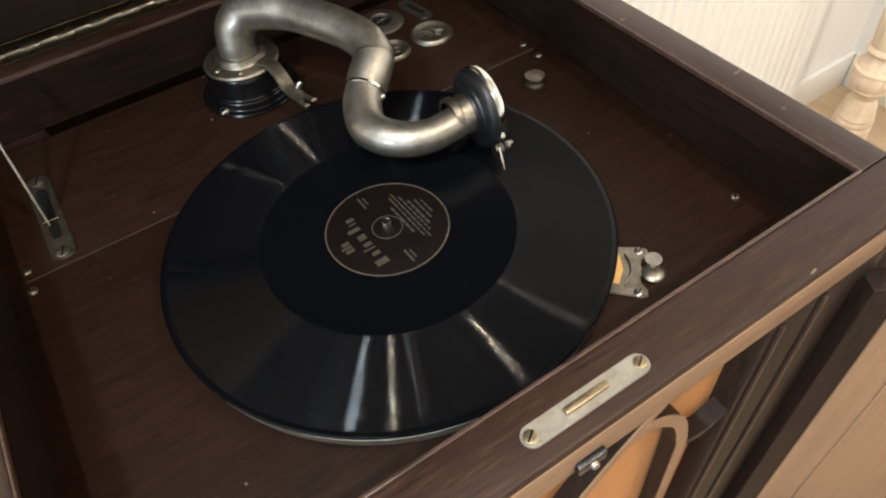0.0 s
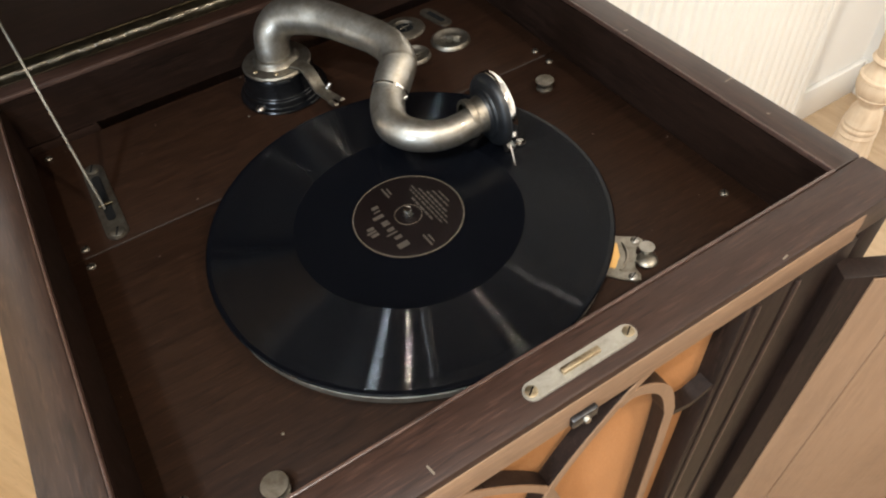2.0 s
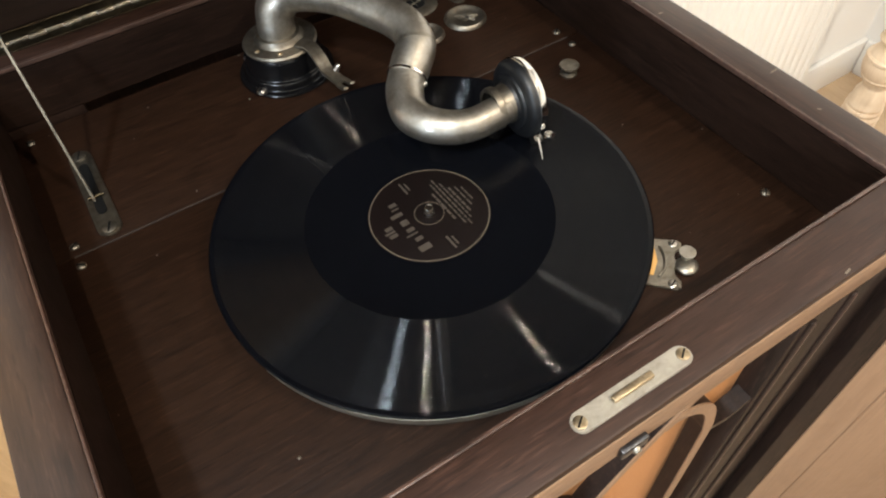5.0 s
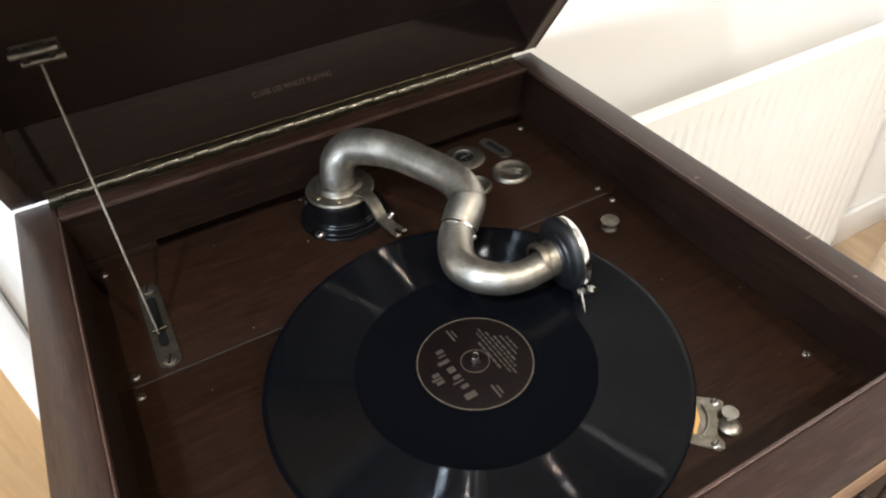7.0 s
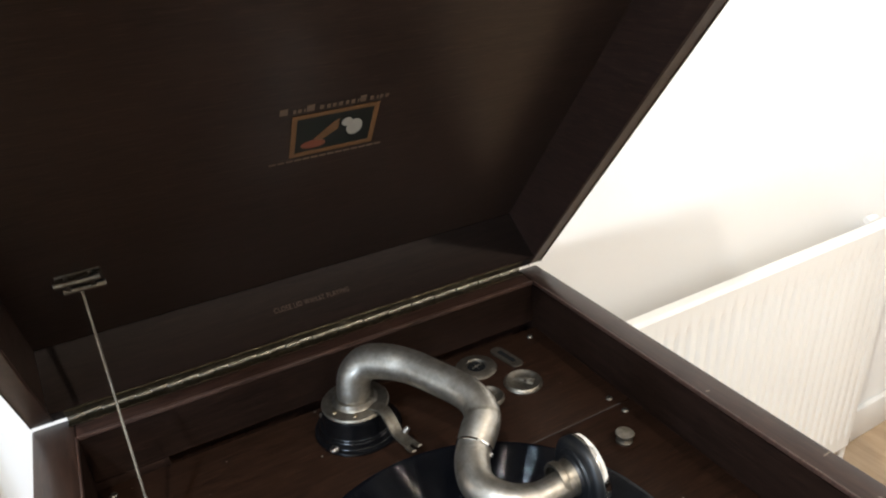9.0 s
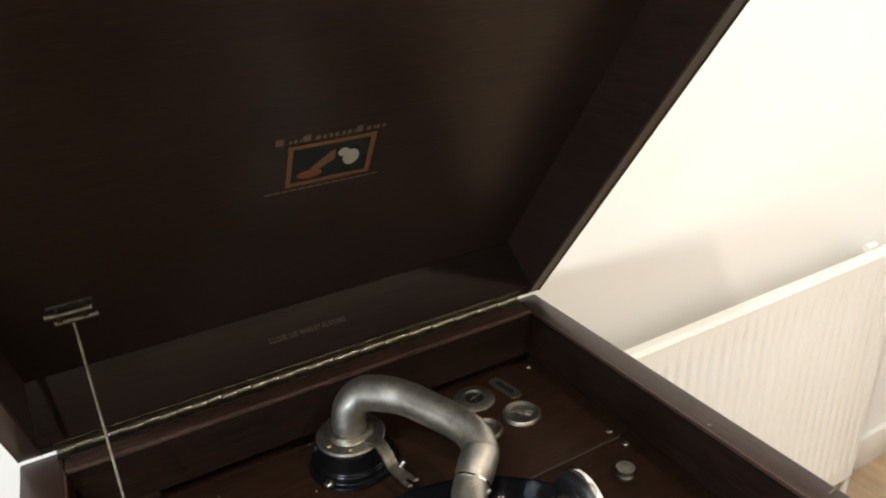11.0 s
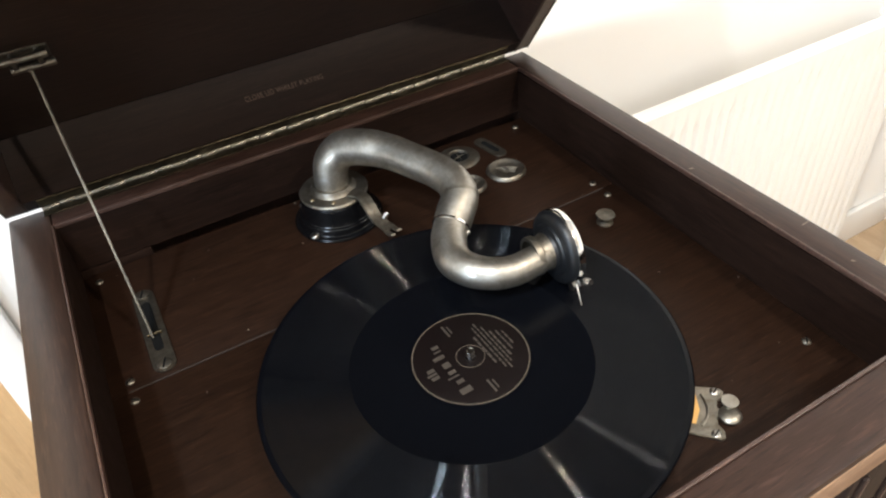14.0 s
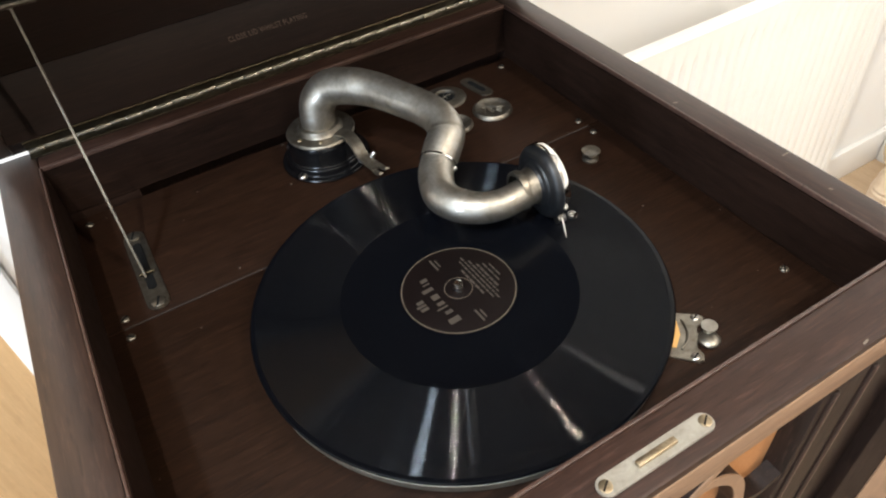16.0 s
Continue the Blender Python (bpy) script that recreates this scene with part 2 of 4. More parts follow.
def shellac(name, rough, grooved):
    """Black shellac. Grooved: each turn of the fine groove has sloping walls, given as the normal."""
    m = material(name, rough, 0.0, (0.0018, 0.0021, 0.0031))
    n = Net(m)
    n.b.inputs["Specular IOR Level"].default_value = 0.20 if grooved else 0.16
    f = n.noise(n.coords((1, 1, 1)), 120.0, 5, 0.7)
    n.link(n.spread(f, rough * 0.8, rough * 1.3), n.b.inputs["Roughness"])
    if grooved:
        c = n.t.nodes.new("ShaderNodeTexCoord")

        def vec(op, a, b=None, scale=None):
            v = n.t.nodes.new("ShaderNodeVectorMath")
            v.operation = op
            n.link(a, v.inputs[0])
            if isinstance(b, tuple):
                v.inputs[1].default_value = b
            elif b is not None:
                n.link(b, v.inputs[1])
            if scale is not None:
                n.link(scale, v.inputs["Scale"])
            return v

        def num(op, a, k):
            v = n.t.nodes.new("ShaderNodeMath")
            v.operation = op
            n.link(a, v.inputs[0])
            v.inputs[1].default_value = k
            return v.outputs[0]

        flat = vec("MULTIPLY", c.outputs["Object"], (1, 1, 0)).outputs["Vector"]
        radius = vec("LENGTH", flat).outputs["Value"]
        radial = vec("NORMALIZE", flat).outputs["Vector"]
        turn = num("FRACT", num("MULTIPLY", radius, 4100.0), 0.0)
        ring = n.add("ShaderNodeTexNoise", Scale=2200.0, Detail=4.0, Roughness=0.7)
        ring.noise_dimensions = "1D"
        n.link(radius, ring.inputs["W"])
        steep = n.spread(ring.outputs["Fac"], -0.5, 4.2)
        wall = n.t.nodes.new("ShaderNodeMath")
        wall.operation = "MULTIPLY"
        n.link(num("SUBTRACT", turn, 0.5), wall.inputs[0])
        n.link(steep, wall.inputs[1])
        slope = wall.outputs[0]
        tilt = vec("SCALE", radial, None, slope).outputs["Vector"]
        worn = n.add("ShaderNodeTexNoise", Scale=650.0, Detail=2.0, Roughness=0.6)
        n.link(c.outputs["Object"], worn.inputs["Vector"])
        shake = vec("MULTIPLY", vec("SUBTRACT", worn.outputs["Color"], (0.5, 0.5, 0.5)).outputs["Vector"], (0.07, 0.07, 0.0)).outputs["Vector"]
        tilt = vec("ADD", tilt, shake).outputs["Vector"]
        up = vec("NORMALIZE", vec("ADD", tilt, (0, 0, 1)).outputs["Vector"]).outputs["Vector"]
        n.link(up, n.b.inputs["Normal"])
    return m


GROOVES = shellac("grooved_shellac", 0.038, True)
SHELLAC = shellac("smooth_shellac", 0.22, False)

# ---- building helpers ----
ORIGIN = {}


def thing(name, base, label, category, group="", kind=""):
    ob = tagged(new(name), label, category, group, kind)
    ob.location = base
    ob.empty_display_size = 0.05
    ORIGIN[ob.name] = Vector(base)
    return ob


def link_mesh(name, bm, mat, origin, smooth):
    bm.normal_update()
    me = bpy.data.meshes.new(name)
    if origin is not None:
        bmesh.ops.translate(bm, verts=bm.verts, vec=-origin)
    bm.to_mesh(me)
    bm.free()
    me.materials.append(mat)
    if smooth:
        me.polygons.foreach_set("use_smooth", [True] * len(me.polygons))
        me.set_sharp_from_angle(angle=radians(38))
    return new(name, me)


def part(name, bm, mat, parent, label="", smooth=True):
    """One mesh, given in world metres, as a part of a thing or of a part."""
    o = ORIGIN[parent.name]
    ob = link_mesh(name, bm, mat, o, smooth)
    ob.parent = parent
    ORIGIN[ob.name] = o
    return tagged(ob, label)


def setting(name, bm, mat, label, category, smooth=True):
    ob = link_mesh(name, bm, mat, None, smooth)
    ORIGIN[ob.name] = Vector((0, 0, 0))
    return tagged(ob, label, category, "", "structure")


def box(bm, x0, x1, y0, y1, z0, z1, bevel=0.0, m=None, seg=2):
    vs = bmesh.ops.create_cube(bm, size=1.0)["verts"]
    mid = Vector(((x0 + x1) / 2, (y0 + y1) / 2, (z0 + z1) / 2))
    for v in vs:
        v.co = Vector((v.co.x * (x1 - x0), v.co.y * (y1 - y0), v.co.z * (z1 - z0))) + mid
        if m is not None:
            v.co = m @ v.co
    if bevel:
        es = list({e for v in vs for e in v.link_edges})
        bmesh.ops.bevel(bm, geom=es, offset=bevel, segments=seg, affect="EDGES", profile=0.5)
    return bm


def one_box(*a, **k):
    return box(bmesh.new(), *a, **k)


def lathe(bm, profile, m=None, n=48):
    """Revolve (radius, height) rows about z; m places it."""
    m = m or Matrix.Identity(4)
    rings = []
    for r, z in profile:
        if r < 1e-6:
            rings.append([bm.verts.new(m @ Vector((0, 0, z)))])
        else:
            rings.append([bm.verts.new(m @ Vector((r * math.cos(2 * math.pi * i / n), r * math.sin(2 * math.pi * i / n), z))) for i in range(n)])
    for a, b in zip(rings, rings[1:]):
        for i in range(n):
            j = (i + 1) % n
            if len(a) == 1 and len(b) == 1:
                continue
            if len(a) == 1:
                bm.faces.new((a[0], b[i], b[j]))
            elif len(b) == 1:
                bm.faces.new((a[i], a[j], b[0]))
            else:
                bm.faces.new((a[i], a[j], b[j], b[i]))
    bmesh.ops.recalc_face_normals(bm, faces=bm.faces)
    return bm


def smooth_path(pts, radii, steps=8):
    """Catmull-Rom through the points, radii along."""
    pts = [Vector(p) for p in pts]
    p = [2 * pts[0] - pts[1], *pts, 2 * pts[-1] - pts[-2]]
    r = [radii[0], *radii, radii[-1]]
    out = []
    for i in range(1, len(p) - 2):
        for k in range(steps):
            t = k / steps
            a, b, c, d = p[i - 1:i + 3]
            q = 0.5 * (2 * b + (c - a) * t + (2 * a - 5 * b + 4 * c - d) * t * t + (3 * b - a - 3 * c + d) * t ** 3)
            s = t * t * (3 - 2 * t)
            out.append((q, r[i] * (1 - s) + r[i + 1] * s))
    out.append((pts[-1], radii[-1]))
    return out


def tube(bm, pts, radii, n=24, steps=8, caps=True):
    path = smooth_path(pts, radii, steps)
    up = None
    rings = []
    for i, (q, r) in enumerate(path):
        d = (path[min(i + 1, len(path) - 1)][0] - path[max(i - 1, 0)][0]).normalized()
        if up is None:
            up = d.orthogonal().normalized()
        up = (up - d * up.dot(d)).normalized()
        side = d.cross(up)
        rings.append([bm.verts.new(q + r * (math.cos(a) * up + math.sin(a) * side)) for a in [2 * math.pi * k / n for k in range(n)]])
    for a, b in zip(rings, rings[1:]):
        for i in range(n):
            j = (i + 1) % n
            bm.faces.new((a[i], a[j], b[j], b[i]))
    if caps:
        bm.faces.new(rings[0])
        bm.faces.new(rings[-1])
    bmesh.ops.recalc_face_normals(bm, faces=bm.faces)
    return bm


def ribbon(bm, pts, width, thick, normal, steps=8):
    """A flat bar that follows points; width lies across, thick along normal."""
    path = smooth_path(pts, [1.0] * len(pts), steps)
    nrm = Vector(normal).normalized()
    rows = []
    for i, (q, _) in enumerate(path):
        d = (path[min(i + 1, len(path) - 1)][0] - path[max(i - 1, 0)][0]).normalized()
        s = d.cross(nrm).normalized() * width / 2
        u = s.cross(d).normalized() * thick / 2
        rows.append([bm.verts.new(q + a) for a in (s + u, -s + u, -s - u, s - u)])
    for a, b in zip(rows, rows[1:]):
        for i in range(4):
            j = (i + 1) % 4
            bm.faces.new((a[i], a[j], b[j], b[i]))
    bm.faces.new(rows[0])
    bm.faces.new(rows[-1])
    bmesh.ops.recalc_face_normals(bm, faces=bm.faces)
    return bm


def plate(bm, outline, z0, z1, bevel=0.0, m=None):
    """Extrude a flat outline of (x, y) rows from z0 to z1."""
    m = m or Matrix.Identity(4)
    lo = [bm.verts.new(m @ Vector((x, y, z0))) for x, y in outline]
    hi = [bm.verts.new(m @ Vector((x, y, z1))) for x, y in outline]
    k = len(outline)
    bm.faces.new(list(reversed(lo)))
    top = bm.faces.new(hi)
    for i in range(k):
        j = (i + 1) % k
        bm.faces.new((lo[i], lo[j], hi[j], hi[i]))
    bmesh.ops.recalc_face_normals(bm, faces=bm.faces)
    if bevel:
        bmesh.ops.bevel(bm, geom=list(top.edges), offset=bevel, segments=2, affect="EDGES")
    return bm


def stadium(length, width, n=10, x=0.0, y=0.0):
    """Rounded bar outline along x."""
    r, h = width / 2, length / 2 - width / 2
    return [(x + s * h + r * math.cos(a), y + r * math.sin(a)) for s, a0 in ((1, -90), (-1, 90)) for a in [radians(a0 + 180 * k / n) for k in range(n + 1)]]


def at(x, y, z, rz=0.0, rx=0.0, ry=0.0):
    return pose(x, y, z, rx, ry, rz)


def screw_mesh(r, h, dome=True):
    """A slotted screw head on z = 0."""
    bm = bmesh.new()
    prof = [(r, 0), (r, 0.25 * h), (0.85 * r, 0.65 * h), (0.5 * r, 0.93 * h), (0, h)] if dome else [(r, 0), (r, 0.8 * h), (0.9 * r, h), (0, h)]
    lathe(bm, prof, None, 20)
    return bm


def screw(parent, x, y, z, r=0.0042, h=0.0022, turn=0.0, tilt=None, dome=True, mat=None, name="screw"):
    m = (tilt or Matrix.Identity(4))
    place = Matrix.Translation((x, y, z)) @ m @ Matrix.Rotation(radians(turn), 4, "Z")
    bm = screw_mesh(r, h, dome)
    bmesh.ops.transform(bm, matrix=place, verts=bm.verts)
    head = part(name, bm, mat or STEEL, parent)
    return head, place


def slot(parent, place, r, h):
    bm = one_box(-0.86 * r, 0.86 * r, -0.13 * r, 0.13 * r, 0.55 * h, h + 0.00025, m=place)
    part("screw_slot", bm, DARK, parent, "", False)

# ---- the room ----
Y_BACK, X_RIGHT, X_LEFT, Y_FRONT, TOP = 0.47, 1.585, -2.6, -3.0, 2.42
setting("floor", one_box(X_LEFT - 0.1, X_RIGHT + 0.1, Y_FRONT - 0.1, Y_BACK + 0.1, -0.1, FLOOR), FLOOR_WOOD, "light oak laminate floor of the room", "floor", False)
setting("ceiling", one_box(X_LEFT - 0.1, X_RIGHT + 0.1, Y_FRONT - 0.1, Y_BACK + 0.1, TOP, TOP + 0.1), CEILING, "plain white painted ceiling", "ceiling", False)
DX0, DX1, DTOP = -1.19, -0.392, 2.03  # the oak door's opening
setting("wall_back", box(one_box(DX1, X_RIGHT, Y_BACK, Y_BACK + 0.12, FLOOR, TOP), X_LEFT, DX0, Y_BACK, Y_BACK + 0.12, FLOOR, TOP), WALL, "white painted wall behind the gramophone and radiator", "wall", False)
setting("wall_over_door", one_box(DX0, DX1, Y_BACK, Y_BACK + 0.12, DTOP, TOP), WALL, "white painted wall above the oak door", "wall", False)
setting("wall_right", one_box(X_RIGHT, X_RIGHT + 0.12, Y_FRONT, Y_BACK + 0.12, FLOOR, TOP), WALL, "white painted side wall", "wall", False)
setting("wall_front", one_box(X_LEFT, X_RIGHT, Y_FRONT - 0.12, Y_FRONT, FLOOR, TOP), WALL, "plain white painted wall", "wall", False)
bm = bmesh.new()
box(bm, X_LEFT - 0.12, X_LEFT, Y_FRONT - 0.12, -2.0, FLOOR, TOP)
box(bm, X_LEFT - 0.12, X_LEFT, -0.6, Y_BACK + 0.12, FLOOR, TOP)
box(bm, X_LEFT - 0.12, X_LEFT, -2.0, -0.6, FLOOR, 0.9)
box(bm, X_LEFT - 0.12, X_LEFT, -2.0, -0.6, 2.1, TOP)
setting("wall_left", bm, WALL, "white painted wall with a window opening", "wall", False)
# skirting
def skirting(name, x0, x1, y0, y1):
    bm = one_box(x0, x1, y0, y1, FLOOR, 0.10, 0.003)
    return setting(name, bm, GLOSS, "white gloss painted skirting board", "skirting")
skirting("baseboard_back", DX1 + 0.07, X_RIGHT, Y_BACK - 0.016, Y_BACK - 0.001)
skirting("baseboard_right", X_RIGHT - 0.016, X_RIGHT - 0.001, Y_FRONT, Y_BACK - 0.017)
# oak door with white frame
door = thing("door_1", (DX0, Y_BACK, FLOOR), "closed light oak veneer door in a white frame", "door", "", "structure")
part("door_leaf", one_box(DX0 + 0.004, DX1 - 0.004, Y_BACK + 0.008, Y_BACK + 0.05, FLOOR + 0.004, DTOP - 0.004, 0.002), OAK_DOOR, door)
for x0, x1 in ((DX1 - 0.002, DX1 + 0.042), (DX0 - 0.042, DX0 + 0.002)):
    part("architrave", one_box(x0, x1, Y_BACK - 0.018, Y_BACK - 0.002, FLOOR, DTOP + 0.06, 0.004), GLOSS, door, "white gloss painted architrave")
part("door_head", one_box(DX0 + 0.003, DX1 - 0.003, Y_BACK - 0.018, Y_BACK - 0.002, DTOP - 0.004, DTOP + 0.06, 0.004), GLOSS, door)
# ceiling bulbs
for place, watts, colour, radius in LAMPS:
    fix = thing("ceiling_light", (place[0], place[1], TOP), "small round white ceiling light fitting", "ceiling light", "ceiling lights")
    bm = bmesh.new()
    lathe(bm, [(0, TOP), (0.05, TOP), (0.05, TOP - 0.012), (0.03, TOP - 0.03), (0.016, TOP - 0.07), (0, TOP - 0.07)], at(place[0], place[1], 0))
    part("lamp_holder", bm, GLOSS, fix)

# radiator
def radiator():
    rad = thing("radiator", (0.80, 0.42, 0.10), "cream enamelled steel panel radiator with vertical flutes", "radiator")
    x0, x1, z0, z1, yf = 0.30, 1.235, 0.085, 0.683, 0.400
    pitch = 0.0272
    bm = bmesh.new()
    nz = [z0, z0 + 0.006, z0 + 0.040, z0 + 0.052, z0 + 0.064, z1 - 0.066, z1 - 0.054, z1 - 0.042, z1 - 0.006, z1]
    amp = [0, 0, 0, 0.6, 1, 1, 0.6, 0, 0, 0]
    lip = [0.006, 0, 0, 0, 0, 0, 0, 0, 0, 0.006]
    xs = [x0 + (x1 - x0) * i / 444 for i in range(445)]
    grid = []
    for z, a, l in zip(nz, amp, lip):
        row = []
        for x in xs:
            ph = ((x - x0) / pitch) % 1.0
            dip = max(0.0, 1 - abs(ph - 0.5) / 0.30)
            dip = dip * dip * (3 - 2 * dip)
            edge = 0.006 if (x - x0 < 1e-6 or x1 - x < 1e-6) else 0.0
            if x - x0 < 0.02 or x1 - x < 0.02:
                dip = 0
            row.append(bm.verts.new((x, yf + 0.007 * a * dip + max(l, edge), z)))
        grid.append(row)
    for a, b in zip(grid, grid[1:]):
        for i in range(len(xs) - 1):
            bm.faces.new((a[i], a[i + 1], b[i + 1], b[i]))
    back = [bm.verts.new((x, yf + 0.022, z)) for x, z in ((x0, z0), (x1, z0), (x1, z1), (x0, z1))]
    bm.faces.new(back)
    bm.faces.new([*grid[-1], back[2], back[3]])
    bm.faces.new([*reversed(grid[0]), back[0], back[1]])
    bm.faces.new([r[-1] for r in grid] + [back[2], back[1]])
    bm.faces.new([r[0] for r in reversed(grid)] + [back[0], back[3]])
    bmesh.ops.recalc_face_normals(bm, faces=bm.faces)
    part("panel", bm, ENAMEL, rad)
    for x in (0.45, 1.05):
        part("bracket", one_box(x - 0.02, x + 0.02, yf + 0.023, Y_BACK - 0.001, 0.2, 0.6, 0.003), ENAMEL, rad)
    bm = bmesh.new()
    lathe(bm, [(0, 0), (0.007, 0), (0.008, 0.003), (0.008, 0.026), (0.006, 0.030), (0, 0.030)], at(1.160, 0.4345, 0.682, 0, 0, 90), 20)
    part("air_valve", bm, GLOSS, rad)
    bm = bmesh.new()
    tube(bm, [(1.215, 0.43, 0.105), (1.255, 0.43, 0.105), (1.268, 0.43, 0.095), (1.270, 0.43, 0.06), (1.270, 0.43, FLOOR)], [0.008] * 5, 14)
    part("pipe", bm, GLOSS, rad)
    bm = bmesh.new()
    lathe(bm, [(0, 0), (0.012, 0), (0.014, 0.006), (0.014, 0.03), (0.010, 0.036), (0.010, 0.05), (0, 0.052)], at(1.242, 0.430, 0.070), 18)
    valve = part("valve", bm, ENAMEL, rad, "small white plastic radiator valve")
    bm = bmesh.new()
    lathe(bm, [(0, 0), (0.009, 0), (0.009, 0.022), (0, 0.024)], at(1.234, 0.424, 0.098, 0, 70, 0), 14)
    part("valve_nut", bm, BRASS, valve, "tarnished brass nut")


radiator()


def turned_post():
    px, py = 1.23, 0.25
    post = thing("turned_post", (px, py, FLOOR), "turned pale limed-wood pillar stand with reeded shaft", "pillar stand")
    here = at(px, py, -0.008)

    def turned(name, rows):
        rows = [(0.87 * r, 0.008 + 0.93 * (z - 0.008)) for r, z in rows]
        part(name, lathe(bmesh.new(), [(0, rows[0][1]), *rows, (0, rows[-1][1])], here, 56), LIMED, post)

    turned("foot", [(0.078, 0.008), (0.080, 0.016), (0.074, 0.028), (0.060, 0.036), (0.054, 0.05), (0.052, 0.09), (0.050, 0.14), (0.045, 0.186)])
    turned("lower_turning", [(0.045, 0.186), (0.0465, 0.192), (0.0435, 0.198), (0.042, 0.202), (0.0455, 0.207), (0.0458, 0.213), (0.0425, 0.218), (0.0440, 0.222), (0.0435, 0.227),
                             (0.040, 0.231), (0.0395, 0.242), (0.038, 0.253), (0.033, 0.264), (0.029, 0.272)])
    turned("bulb_turning", [(0.029, 0.272), (0.0285, 0.279), (0.031, 0.284), (0.036, 0.286), (0.037, 0.291), (0.043, 0.297), (0.0445, 0.300), (0.0435, 0.303), (0.049, 0.312), (0.052, 0.326), (0.0515, 0.338),
                            (0.0490, 0.343), (0.0530, 0.347), (0.0520, 0.352), (0.046, 0.355), (0.043, 0.362), (0.036, 0.372), (0.0335, 0.380), (0.034, 0.387)])
    turned("collar_turning", [(0.034, 0.387), (0.0395, 0.389), (0.0420, 0.394), (0.0400, 0.400), (0.036, 0.403)])
    shaft = bmesh.new()
    rows = []
    n = 96
    for z, r in ((0.395, 0.035), (0.417, 0.037), (0.442, 0.039), (0.56, 0.041), (0.70, 0.041), (0.792, 0.040)):
        deep = 0.0 if z < 0.42 else 0.005
        ring = []
        for k in range(n):
            a = 2 * math.pi * k / n
            q = 0.87 * r - 0.87 * deep * (0.5 + 0.5 * math.cos(9 * a)) ** 2
            ring.append(shaft.verts.new((px + q * math.cos(a), py + q * math.sin(a), 0.93 * z)))
        rows.append(ring)
    for a, b in zip(rows, rows[1:]):
        for i in range(n):
            shaft.faces.new((a[i], a[(i + 1) % n], b[(i + 1) % n], b[i]))
    shaft.faces.new(rows[-1])
    bmesh.ops.recalc_face_normals(shaft, faces=shaft.faces)
    part("reeded_shaft", shaft, LIMED, post)
    turned("head", [(0.045, 0.80), (0.052, 0.81), (0.05, 0.82), (0.062, 0.835), (0.075, 0.85), (0.075, 0.862)])


turned_post()

# ---- the gramophone ----
XO, XR, XI, YF, YFI, YBI, YB = 0.269, 0.262, 0.236, -0.203, -0.169, 0.285, 0.315
gram = thing("gramophone", (0, 0.05, FLOOR), "dark mahogany cabinet gramophone with open lid and open front door", "gramophone")


